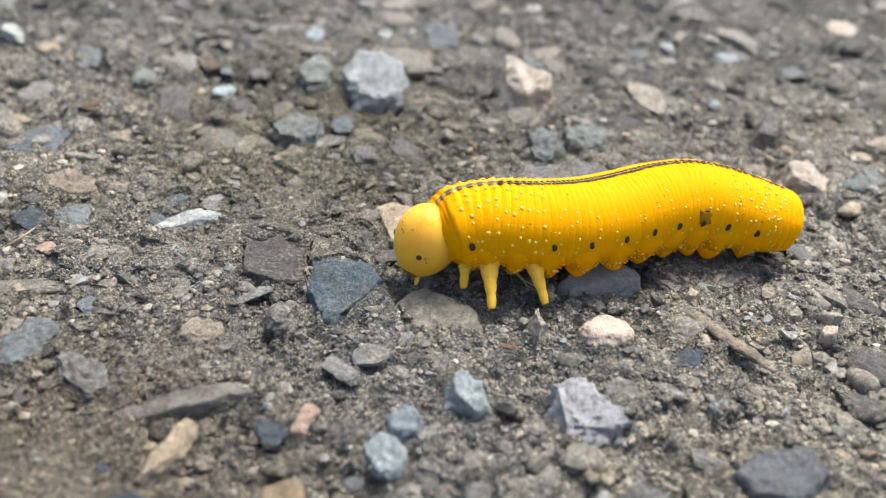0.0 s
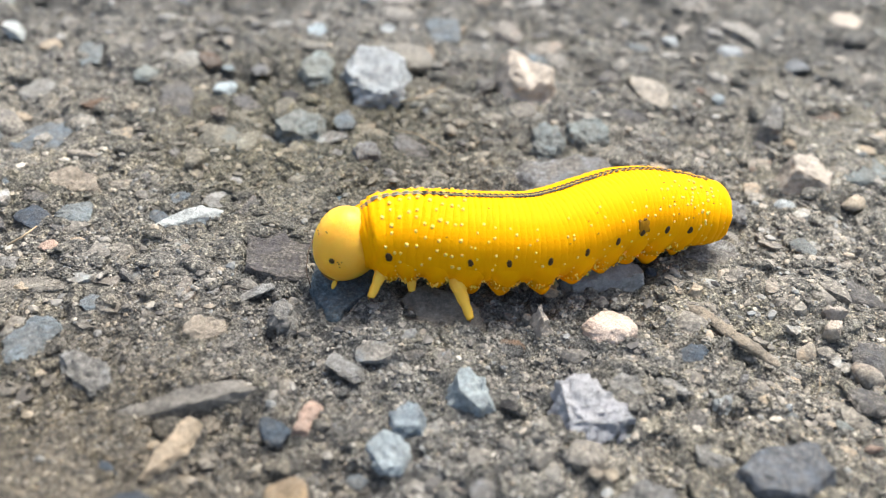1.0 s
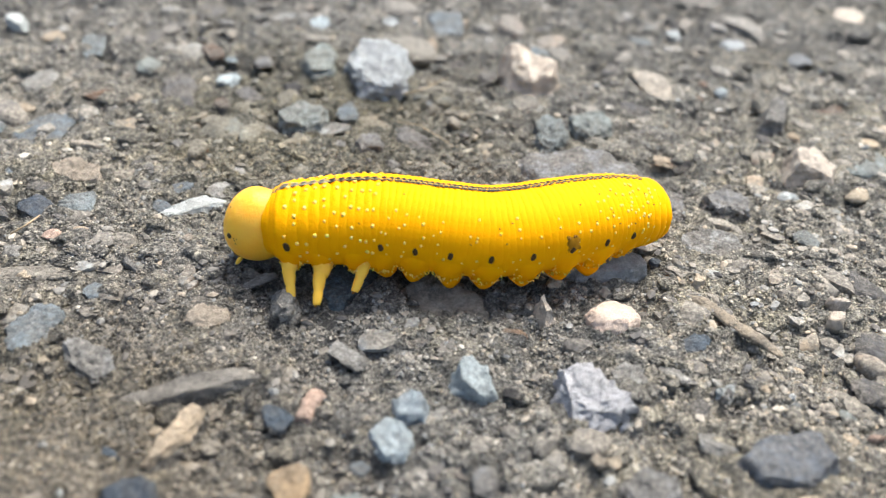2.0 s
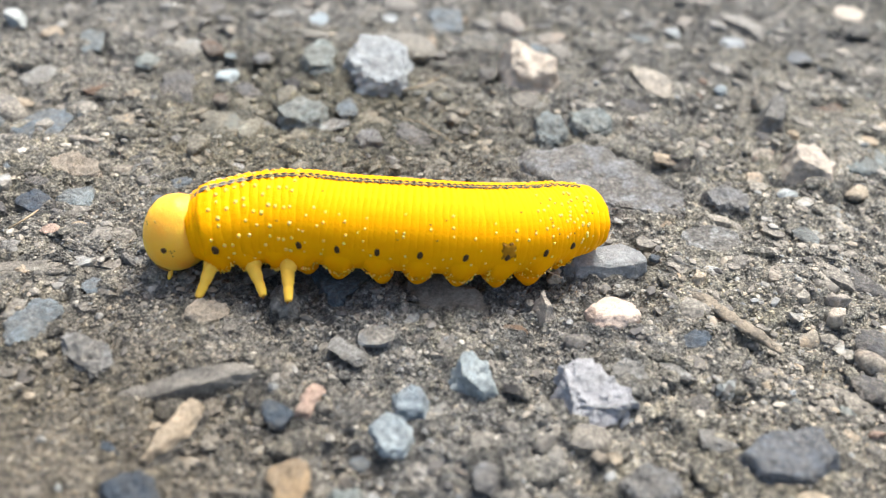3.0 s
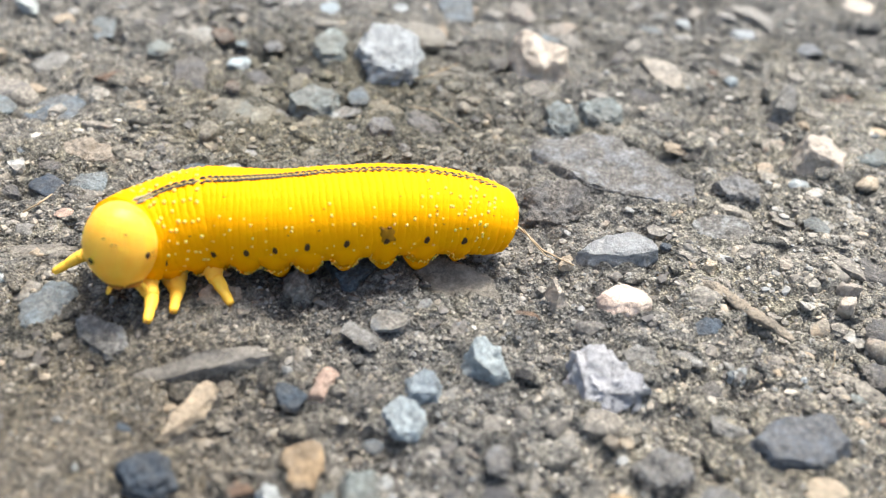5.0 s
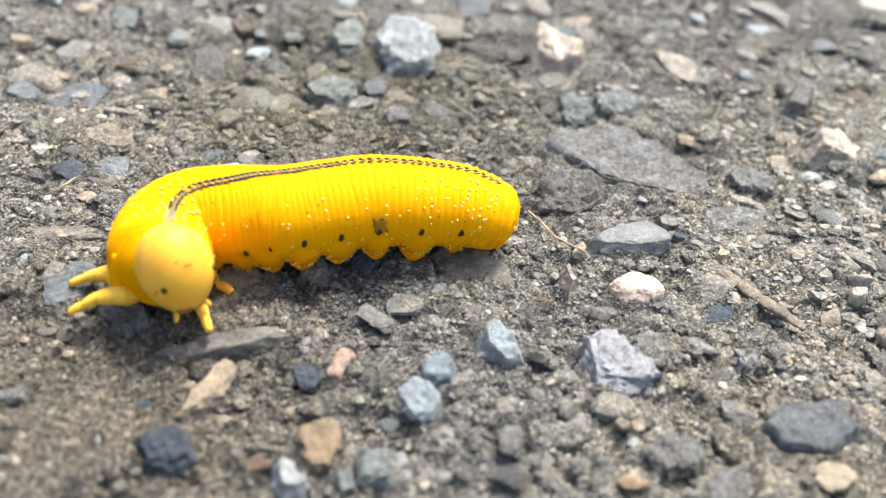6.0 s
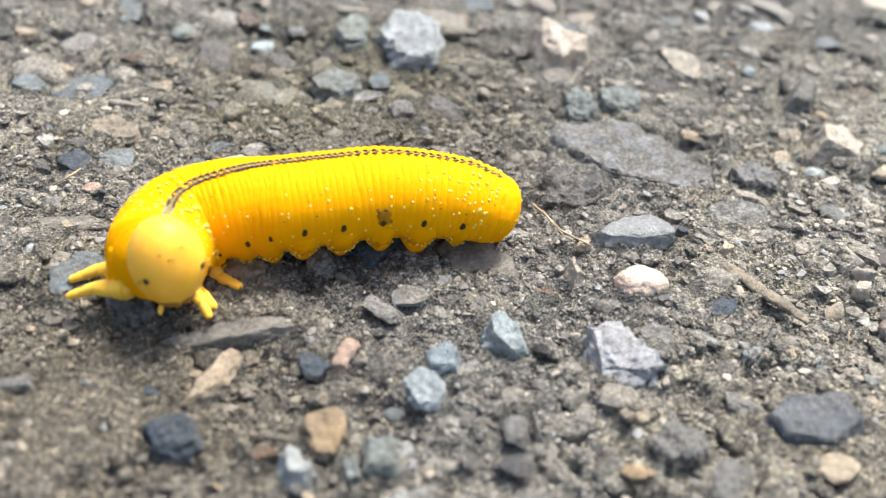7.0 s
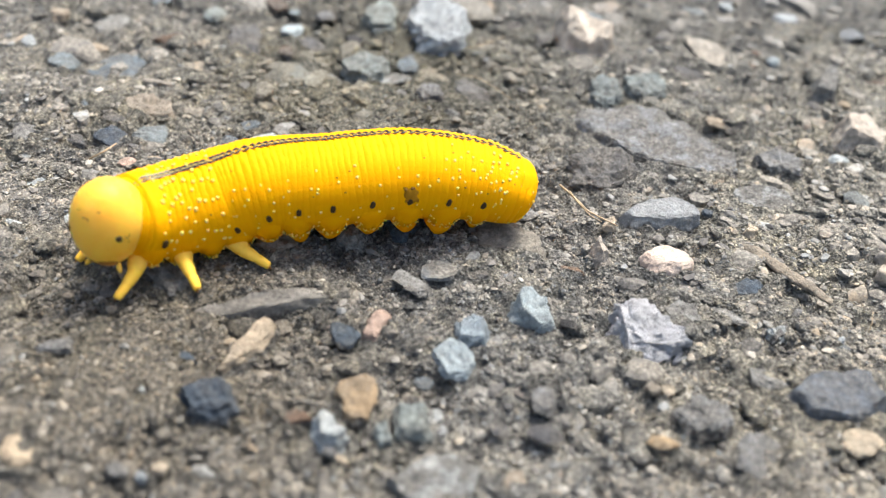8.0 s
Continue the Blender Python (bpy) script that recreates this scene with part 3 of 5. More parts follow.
def spine_at(spine, u):
    """Place and direction towards the head at station u, on a smooth curve."""
    if u > 10:
        back = spine[10] - spine[9]
        back = back / np.linalg.norm(back)
        return spine[10] + back * (u - 10) * 3.4, -back
    i = min(int(u), 9)
    a = ARC[i] + (ARC[i + 1] - ARC[i]) * (u - i)

    def slope(k):
        if k in (0, 10):
            return (spine[max(k, 1)] - spine[max(k, 1) - 1]) / (ARC[max(k, 1)] - ARC[max(k, 1) - 1])
        h0, h1 = ARC[k] - ARC[k - 1], ARC[k + 1] - ARC[k]
        return (h1 * (spine[k] - spine[k - 1]) / h0 + h0 * (spine[k + 1] - spine[k]) / h1) / (h0 + h1)

    d = ARC[i + 1] - ARC[i]
    s = (a - ARC[i]) / d
    p0, p1, m0, m1 = spine[i], spine[i + 1], slope(i) * d, slope(i + 1) * d
    place = (2 * s**3 - 3 * s**2 + 1) * p0 + (s**3 - 2 * s**2 + s) * m0 + (3 * s**2 - 2 * s**3) * p1 + (s**3 - s**2) * m1
    way = (6 * s**2 - 6 * s) * p0 + (3 * s**2 - 4 * s + 1) * m0 + (6 * s - 6 * s**2) * p1 + (3 * s**2 - 2 * s) * m1
    return place, -way / np.linalg.norm(way)


def frame_at(spine, u, roll, twist=0.0):
    """The pose of a ring: x towards the head, y to the larva's left, z up. twist: how far the thorax leans over as it turns."""
    place, ahead = spine_at(spine, u)
    x = Vector(ahead)
    y = Vector((0, 0, 1)).cross(x).normalized()
    m = Matrix((x, y, x.cross(y))).transposed().to_4x4()
    lean = twist * min(1.0, max(0.0, (u - 0.3) / 0.8), max(0.0, (4.5 - u) / 2.5))
    aside = Matrix.Translation((0, -radius_at(u) * math.sin(radians(lean)) * MM, 0))
    return Matrix.Translation(Vector(place) * MM) @ m @ aside @ pose(0, 0, 0, roll - lean, 0, 0)


def aim(a, b, side):
    """A pose at a whose -z points to b and whose x leans towards side."""
    z = (a - b).normalized()
    y = z.cross(side).normalized()
    return Matrix.Translation(a) @ Matrix((y.cross(z), y, z)).transposed().to_4x4()


def crawl_rows():
    crawl(0, -146, 10, [(5.4, 73.5, 3.9), (8.4, 74.9, 4.7), (16.1, 75.9, 4.8), (19.0, 76.5, 4.8), (21.8, 77.6, 4.8), (24.4, 78.8, 4.9), (27.1, 80.0, 5.0), (30.1, 80.9, 5.0), (33.2, 81.1, 4.6), (36.4, 81.0, 4.0), (40.0, 80.7, 3.5)],
          [(9.3, 71.2), (11.9, 68.6), (16.7, 69.8)])
    crawl(0.2, -145, 10, [(3.6, 72.3, 4.0), (6.6, 73.6, 4.5), (14.2, 75.2, 4.9), (16.9, 76.1, 4.9), (19.6, 77.0, 4.9), (22.2, 77.9, 4.9), (25.0, 78.6, 4.8), (28.1, 79.3, 4.7), (31.3, 79.7, 4.3), (34.7, 80.0, 4.2), (39.0, 80.1, 4.1)],
          [(6.5, 69.7), (12.0, 68.6), (17.1, 70.2)])
    crawl(0.5, -143, 10, [(1.8, 71.5, 3.9), (4.6, 73.0, 4.4), (11.6, 74.6, 5.0), (14.4, 75.1, 5.0), (17.0, 75.5, 4.8), (19.8, 76.0, 4.7), (22.7, 76.9, 4.7), (25.7, 78.1, 4.7), (29.0, 79.3, 4.5), (32.2, 80.4, 4.3), (36.4, 80.9, 4.0)],
          [(6.0, 67.5), (11.1, 68.7), (12.4, 69.7)])
    crawl(0.8, -143, 10, [(-0.1, 70.7, 4.0), (3.0, 72.1, 4.6), (9.9, 72.9, 4.9), (12.9, 73.0, 4.8), (15.7, 73.5, 4.7), (18.6, 74.5, 4.8), (21.4, 75.8, 4.8), (24.2, 77.5, 4.8), (27.2, 78.8, 4.5), (30.1, 79.9, 4.1), (34.1, 80.7, 3.9)],
          [(5.7, 67.2), (6.4, 68.3), (9.8, 66.5)])
    crawl(1, -154, 10, [(-1.8, 71.3, 4.2), (1.6, 72.3, 4.7), (9.1, 72.5, 4.8), (12.0, 72.7, 4.8), (14.8, 73.3, 4.7), (17.4, 74.5, 4.8), (20.0, 76.1, 4.9), (22.7, 77.8, 4.9), (25.7, 79.0, 4.6), (28.7, 79.8, 4.1), (32.6, 80.2, 3.7)],
          [(1.0, 67.7), (4.5, 69.0), (9.8, 66.6)])
    crawl(1.2, -176, 9, [(-3.2, 72.7, 4.3), (0.3, 72.8, 4.8), (8.6, 72.8, 4.8), (11.2, 73.2, 4.7), (13.8, 73.9, 4.7), (16.2, 75.1, 4.9), (18.8, 76.4, 5.0), (21.6, 77.5, 5.0), (24.8, 78.0, 4.5), (28.0, 78.4, 4.1), (31.8, 78.7, 3.6)],
          [(-2.4, 68.7), (2.5, 66.1), (10.3, 67.6)])
    crawl(1.5, -190, 8, [(-6.2, 72.5, 4.1), (-2.9, 72.1, 4.5), (5.5, 72.7, 5.0), (8.1, 73.0, 5.0), (10.8, 73.2, 4.9), (13.2, 73.6, 4.7), (16.0, 74.2, 4.6), (18.9, 75.3, 4.6), (22.1, 76.5, 4.4), (25.4, 77.7, 4.2), (29.7, 78.8, 4.3)],
          [(-6.1, 66.5), (2.4, 65.5), (7.1, 68.0)])
    crawl(1.7, -186, 7, [(-8.1, 72.3, 4.3), (-4.5, 72.1, 4.6), (3.7, 72.2, 5.0), (6.6, 72.0, 5.0), (9.4, 71.9, 4.8), (12.1, 72.2, 4.7), (14.9, 72.9, 4.6), (17.9, 74.3, 4.7), (20.9, 76.0, 4.5), (23.8, 77.6, 4.3), (27.8, 78.9, 4.0)],
          [(-5.9, 66.6), (0.6, 67.0), (3.0, 67.4)])
    crawl(2.8, -157, 6, [(-15.5, 70.4, 3.9), (-12.0, 71.0, 4.4), (-4.1, 72.3, 5.2), (-0.8, 72.3, 5.1), (2.4, 72.1, 5.0), (5.4, 71.8, 4.8), (8.6, 71.9, 4.7), (11.6, 72.5, 4.6), (14.5, 73.3, 4.4), (17.3, 74.6, 4.2), (20.8, 75.8, 3.8)],
          [(-13.5, 65.0), (-5.3, 65.0), (-3.2, 66.5)])
    crawl(3, -144, 6, [(-16.4, 69.4, 3.9), (-12.9, 70.2, 4.4), (-5.3, 71.2, 5.1), (-2.0, 71.1, 5.0), (1.3, 71.1, 5.0), (4.7, 71.1, 5.0), (8.1, 71.4, 4.8), (11.1, 72.0, 4.6), (13.9, 73.0, 4.3), (16.4, 74.3, 4.1), (19.9, 75.7, 3.8)],
          [(-13.6, 64.9), (-8.0, 65.0), (-5.8, 64.5)])
    crawl(3.2, -138, 6, [(-17.5, 68.9, 4.1), (-14.0, 69.9, 4.6), (-6.3, 70.5, 5.0), (-2.8, 70.5, 5.0), (0.6, 70.6, 4.9), (3.9, 70.8, 4.9), (7.0, 71.4, 4.8), (9.6, 72.4, 4.7), (12.4, 73.2, 4.5), (15.1, 74.1, 4.1), (18.5, 75.0, 3.6)],
          [(-13.5, 64.3), (-11.1, 65.1), (-6.4, 62.7)])
    crawl(3.5, -131, 6, [(-19.3, 69.0, 4.6), (-15.6, 70.1, 5.0), (-7.3, 70.3, 4.7), (-4.0, 70.5, 4.7), (-0.9, 71.1, 4.8), (2.0, 71.7, 4.9), (5.0, 72.1, 5.1), (7.9, 72.3, 5.2), (10.7, 72.0, 4.7), (13.4, 71.7, 4.0), (15.9, 71.7, 2.9)],
          [(-17.3, 65.3), (-13.7, 62.6), (-6.3, 63.0)])
    crawl(3.8, -122, 5, [(-20.8, 68.9, 4.8), (-17.1, 69.9, 4.9), (-9.2, 70.7, 4.7), (-6.2, 71.0, 4.7), (-3.4, 71.3, 4.8), (-0.6, 71.5, 4.9), (2.4, 71.7, 4.9), (5.5, 71.9, 4.9), (8.7, 72.2, 4.5), (11.8, 72.6, 4.1), (15.1, 73.2, 3.5)],
          [(-19.4, 63.9), (-13.6, 62.7), (-7.3, 63.4)])
    crawl(4, -110, 5, [(-21.4, 66.0, 4.4), (-18.0, 67.8, 4.7), (-10.9, 69.2, 4.9), (-7.9, 69.5, 4.8), (-5.1, 69.6, 4.8), (-2.1, 69.8, 4.8), (1.0, 70.3, 4.9), (4.3, 71.0, 4.9), (7.5, 71.7, 4.5), (10.3, 72.5, 4.0), (13.8, 73.5, 3.6)],
          [(-17.8, 60.2), (-13.7, 62.7), (-10.3, 62.7)])
    crawl(4.2, -104, 5, [(-21.4, 64.5, 4.2), (-18.4, 66.6, 4.6), (-12.0, 68.6, 5.0), (-8.7, 68.8, 4.8), (-5.8, 69.0, 4.7), (-2.6, 69.4, 4.9), (0.7, 70.1, 5.0), (4.0, 71.0, 5.0), (7.1, 71.6, 4.5), (9.8, 72.4, 4.0), (13.2, 73.1, 3.5)],
          [(-17.2, 60.3), (-13.7, 63.0), (-11.7, 63.0)])
    crawl(5.3, -64, 2, [(-18.9, 61.0, 6.3), (-19.2, 63.7, 4.3), (-14.5, 67.2, 4.8), (-12.0, 67.9, 4.9), (-10.0, 68.6, 4.8), (-7.5, 69.3, 4.9), (-4.5, 70.0, 4.9), (-1.1, 70.9, 4.9), (2.5, 71.7, 4.7), (6.2, 72.3, 4.2), (10.0, 72.4, 3.4)],
          [(-16.1, 57.4), (-15.3, 58.2), (-11.0, 62.6), (-28.2, 61.0)])
    crawl(5.5, -60, 2, [(-17.5, 57.9, 6.4), (-18.1, 60.5, 4.3), (-15.4, 65.9, 4.7), (-12.5, 66.9, 4.9), (-10.5, 67.6, 4.8), (-7.9, 68.3, 4.8), (-5.0, 69.1, 4.9), (-1.6, 70.2, 5.0), (2.1, 71.0, 4.7), (5.8, 71.6, 4.2), (9.7, 71.7, 3.3)],
          [(-14.9, 55.8), (-15.2, 58.0), (-10.7, 62.4), (-26.8, 58.2)])
    crawl(6, -42, 2, [(-15.4, 57.1, 6.4), (-16.4, 59.8, 4.7), (-15.6, 64.8, 4.3), (-12.8, 65.7, 4.7), (-10.9, 66.5, 4.8), (-8.3, 67.4, 4.8), (-5.4, 68.5, 4.9), (-2.0, 69.7, 5.0), (1.9, 70.5, 4.7), (5.7, 71.1, 4.3), (9.5, 71.1, 3.3)],
          [(-13.0, 55.8), (-12.8, 56.6), (-11.4, 60.3), (-25.2, 56.0), (-26.4, 60.6)])
    crawl(6.5, -32, 2, [(-14.0, 56.8, 6.4), (-15.6, 59.3, 4.8), (-15.9, 64.3, 4.1), (-13.4, 65.7, 4.6), (-11.4, 66.7, 4.8), (-8.7, 67.6, 4.8), (-5.6, 68.7, 4.9), (-2.1, 69.8, 5.0), (1.8, 70.6, 4.8), (5.6, 71.1, 4.3), (9.3, 70.9, 3.2)],
          [(-11.6, 56.2), (-12.2, 58.9), (-11.3, 60.3), (-22.2, 55.4), (-25.4, 57.6)])
    crawl(7, -56, 2, [(-16.4, 56.5, 6.4), (-17.1, 59.1, 4.5), (-16.0, 64.1, 4.2), (-13.5, 65.4, 4.7), (-11.5, 66.4, 4.8), (-8.7, 67.4, 4.9), (-5.6, 68.5, 4.9), (-2.1, 69.7, 5.0), (1.7, 70.5, 4.7), (5.5, 71.0, 4.2), (9.2, 70.9, 3.3)],
          [(-13.5, 56.1), (-13.2, 57.2), (-11.4, 60.3), (-25.8, 56.8), (-26.6, 59.6)])
    crawl(7.5, -75, 2, [(-20.1, 57.4, 6.4), (-20.9, 59.4, 4.0), (-15.8, 63.8, 4.5), (-13.9, 64.9, 4.8), (-11.7, 66.1, 4.8), (-8.8, 67.2, 4.9), (-5.7, 68.4, 4.9), (-2.1, 69.5, 5.0), (1.7, 70.2, 4.7), (5.3, 70.6, 4.2), (9.0, 70.5, 3.3)],
          [(-17.6, 57.4), (-15.0, 56.7), (-11.5, 60.3), (-29.8, 61.0)])
    crawl(8, -100, 4, [(-24.3, 56.9, 5.9), (-22.5, 59.5, 4.3), (-16.8, 63.4, 4.2), (-14.3, 64.6, 4.8), (-11.8, 65.8, 4.9), (-8.9, 66.8, 4.9), (-5.7, 67.9, 5.0), (-2.4, 69.0, 5.0), (1.2, 69.8, 4.7), (4.6, 70.4, 4.2), (8.1, 70.5, 3.2)],
          [(-23.2, 53.8), (-17.3, 56.1), (-12.4, 60.0)])
    crawl(2.1, -176, 7, [(-10.7, 71.6, 4.1), (-7.2, 71.7, 4.5), (0.9, 72.2, 5.1), (3.9, 72.1, 5.0), (6.8, 72.0, 4.9), (9.7, 72.0, 4.7), (12.6, 72.6, 4.7), (15.6, 73.7, 4.7), (18.6, 75.0, 4.5), (21.5, 76.5, 4.2), (25.3, 77.8, 3.9)],
          [(-6.4, 66.0), (-4.6, 65.2), (-1.2, 66.6)])
    crawl(2.45, -166, 6, [(-13.1, 71.0, 4.0), (-9.6, 71.4, 4.5), (-1.6, 72.3, 5.1), (1.5, 72.2, 5.1), (4.6, 72.1, 4.9), (7.6, 71.9, 4.8), (10.6, 72.2, 4.7), (13.6, 73.1, 4.7), (16.6, 74.2, 4.4), (19.4, 75.6, 4.2), (23.0, 76.8, 3.9)],
          [(-11.2, 65.4), (-5.2, 64.9), (-2.4, 66.4)])
    crawl(4.75, -84, 4, [(-20.1, 62.7, 5.3), (-18.8, 65.2, 4.5), (-13.2, 67.9, 4.9), (-10.4, 68.3, 4.8), (-7.9, 68.8, 4.8), (-5.0, 69.3, 4.9), (-1.9, 70.1, 5.0), (1.4, 71.0, 4.9), (4.8, 71.7, 4.6), (8.0, 72.4, 4.1), (11.6, 72.8, 3.5)],
          [(-16.9, 58.8), (-14.6, 60.6), (-11.6, 62.5)])


crawl_rows()


# ---- stones set in the asphalt ----
def finish_stone(bm):
    mesh = bpy.data.meshes.new("stone")
    for f in bm.faces:
        f.smooth = True
    bm.to_mesh(mesh)
    bm.free()
    mesh.set_sharp_from_angle(angle=radians(48))
    return mesh


def rock_mesh(seed, level, cuts, wild=1.0, long=1.0):
    """A broken unit stone: a ball cut by random planes, with a worn flat top and a rough skin."""
    rr = random.Random(seed)
    bm = bmesh.new()
    bmesh.ops.create_icosphere(bm, subdivisions=level, radius=1)
    planes = [(Vector((rr.gauss(0, 1), rr.gauss(0, 1), rr.gauss(0, 0.5))).normalized(), rr.uniform(0.45, 0.8)) for _ in range(cuts)]
    planes.append((Vector((rr.gauss(0, 0.22), rr.gauss(0, 0.22), 1)).normalized(), rr.uniform(0.45, 0.7)))
    off = Vector((rr.uniform(-50, 50), rr.uniform(-50, 50), rr.uniform(-50, 50)))
    for v in bm.verts:
        p, at = v.co.copy(), Vector((v.co.x * long, v.co.y, v.co.z * 0.5)) + off
        for nrm, d in planes:
            e = p.dot(nrm) - d
            if e > 0:
                p -= nrm * e * 0.88
        p *= 1 + 1.3 * wild * (0.11 * noise.noise(at * 1.4) + 0.09 * noise.noise(at * 3.3) + 0.06 * noise.noise(at * 7) + 0.035 * noise.noise(at * 15) + 0.018 * noise.noise(at * 31))
        v.co = p
    lim = [max(abs(v.co[k]) for v in bm.verts) for k in range(3)]
    for v in bm.verts:
        v.co = Vector((v.co.x / lim[0], v.co.y / lim[1], v.co.z / lim[2]))
    return finish_stone(bm)


ROCKS = [rock_mesh(s, 5, 5 + s % 4) for s in range(12)]
SMALL = [rock_mesh(40 + s, 4, 2 + s % 4) for s in range(12)]
CRAGGY = [rock_mesh(140 + s, 5, 4 + s % 4, 1.4) for s in range(12)]
LONG = [rock_mesh(170 + s, 5, 2, 1.2, 3.2) for s in range(6)]
ROUND = [rock_mesh(90 + s, 4, 3) for s in range(6)]
placed = []
beds = []
outlines = {}   # for the broken stones, by their number in beds
made = {}
BUN = [rock_mesh(101, 5, 0, 0.6)]


def shaped(meshes, k, colour):
    key = (meshes[k].name, colour)
    if key not in made:
        made[key] = meshes[k].copy()
        made[key].materials.append(STONE[colour])
    return made[key]


pick = random.Random(11)


WORDS = {"white": "whitish rough stone", "lightgrey": "light grey rough stone", "darkgrey": "dark grey stone", "veined": "craggy white-veined grey stone", "slab": "flat grey slab of stone", "ridge": "long tan-grey ridge of stone",
         "dark": "blackish stone", "navy": "slate blue-black stone", "darkpurple": "dark basalt stone", "purple": "flat brown-violet shale", "blue": "blue-grey basalt chip",
         "bluegrey": "blue-grey speckled stone", "lightblue": "pale blue granite stone", "greengrey": "green-grey dull stone", "tan": "tan sandstone chip",
         "brown": "rusty brown stone", "cream": "small cream quartz stone", "creamwhite": "cream and white quartz stone", "creamorange": "orange-cream stone",
         "salmon": "salmon-coloured feldspar chip", "pink": "smooth pink granite pebble", "quartz": "translucent grey quartz stone"}


def stone(colour, x, y, sx, sy, high, yaw, meshes=None):
    """A stone in the surface: half axes and the height that it stands out, in millimetres."""
    loose = meshes is None and high >= 1.2
    if meshes is None:
        high *= 0.7 if not loose else 0.8 if high < 2 else 0.9
    if meshes is None and sx > 1.9 * sy and colour not in ("quartz", "pink", "navy", "darkpurple", "blue"):
        meshes = LONG
    if meshes is None and max(sx, sy) < 1.5:
        meshes = SMALL
    meshes = meshes or (BUN if colour in ("pink", "quartz") else ROUND if colour in ("cream", "creamwhite", "navy", "darkpurple") else CRAGGY if colour in ("ridge", "tan", "lightgrey", "white", "slab", "creamorange", "brown") else ROCKS)
    ob = new("pebble" if loose else "stone", shaped(meshes, pick.randrange(len(meshes)), colour))
    if loose:
        tagged(ob, WORDS[colour] + " half sunk in the asphalt", "stone", group="stones standing out of the asphalt")
    else:
        ob.parent = ground
    deep = max(high * 1.25, 0.45 * min(sx, sy))
    ob.matrix_local = pose(x * MM, y * MM, (high - deep - 0.25) * MM, pick.uniform(-6, 6), pick.uniform(-6, 6), yaw) @ Matrix.Diagonal((sx * MM, sy * MM, deep * MM, 1))
    placed.append((x, y, max(sx, sy)))
    beds.append((x, y, sx, sy, high - deep - 0.25, deep, yaw))
    return ob


def hewn(colour, x, y, high, cuts, lean, rough, loose, seed):
    """A broken stone with its own outline: cuts are the bearing of each side and its distance from the middle, in degrees and millimetres."""
    high *= 0.85 if loose else 0.6
    reach = max(d for _, d in cuts)
    width = sum(d for _, d in cuts) / len(cuts)
    deep = max(high * 1.25, 0.4 * width)
    planes = [(Vector((math.cos(radians(b)), math.sin(radians(b)), 0.3)).normalized(), d) for b, d in cuts]
    planes.append((Vector((lean[0], lean[1], 1)).normalized(), deep))
    bm = bmesh.new()
    bmesh.ops.create_icosphere(bm, subdivisions=5, radius=1)
    off = Vector((seed * 7.7, seed * 3.1, seed * 5.3))
    for v in bm.verts:
        p = Vector((v.co.x * reach * 1.35, v.co.y * reach * 1.35, v.co.z * deep * 1.5))
        for _ in range(2):
            for nrm, d in planes:
                e = p.dot(nrm) - d
                if e > 0:
                    p -= nrm * e * 0.86
        q = v.co.normalized()
        p += q * 0.11 * width * (noise.noise(v.co * 2.3 + off) + 0.6 * noise.noise(v.co * 5.1 + off)) * (1 - 0.6 * abs(v.co.z))
        p += q * (0.55 * rough + 0.15) * (0.9 * noise.noise(p * 0.55 + off) + 0.7 * noise.noise(p * 1.3 + off) + 0.45 * noise.noise(p * 3 + off) + 0.2 * noise.noise(p * 7 + off))
        v.co = p * MM
    mesh = finish_stone(bm)
    mesh.materials.append(STONE[colour])
    ob = new("pebble" if loose else "stone", mesh)
    if loose:
        tagged(ob, WORDS[colour] + " half sunk in the asphalt", "stone", group="stones standing out of the asphalt")
    else:
        ob.parent = ground
    ob.matrix_local = pose(x * MM, y * MM, (high - deep - 0.25) * MM)
    placed.append((x, y, width * 1.1))
    outlines[len(beds)] = cuts
    beds.append((x, y, width * 0.93, width * 0.93, high - deep - 0.25, deep, 0))
    return ob


hewn("white", -2.8, 109.8, 2.1, ((-98, 4.6), (-62, 5.0), (4, 3.6), (48, 4.3), (104, 5.6), (160, 4.0), (-140, 4.2)), (0.12, -0.22), 1.0, True, 0)
hewn("creamwhite", 15.5, 109.2, 3.4, ((-135, 3.1), (-78, 4.3), (-18, 4.3), (47, 2.8), (108, 5.7), (-171, 2.8)), (-0.25, -0.3), 0.6, True, 1)
hewn("creamwhite", 46.3, 93.4, 2.0, ((-103, 2.4), (-23, 2.6), (32, 2.2), (107, 2.5), (172, 2.6)), (0.25, -0.15), 0.2, True, 2)
hewn("slab", 22.9, 87.1, 0.6, ((-101, 3.7), (-135, 4.6), (-68, 7.8), (-6, 8.4), (43, 6.0), (52, 6.1), (106, 7.7), (177, 9.0)), (0.05, -0.1), 0.7, False, 70)
hewn("darkgrey", 16.8, 80.9, 1.2, ((-96, 3.3), (-47, 2.8), (5, 3.4), (83, 3.6), (137, 2.8), (-165, 3.6)), (0, -0.2), 0.9, False, 71)
hewn("cream", 17.2, 72.1, 0.7, ((1, 0.4), (100, 0.7), (171, 0.4), (-95, 0.7)), (0, -0.1), 0.2, False, 72)
hewn("lightgrey", 44.7, 103.7, 2.4, ((-20, 1.5), (16, 1.9), (125, 1.9), (161, 1.5), (-100, 2.7)), (0, -0.3), 0.3, True, 73)
hewn("cream", 30.3, 72.3, 1.3, ((-41, 0.7), (4, 0.8), (50, 0.8), (108, 0.9), (164, 0.8), (-133, 1.0), (-90, 0.9)), (0, -0.1), 0.2, True, 75)
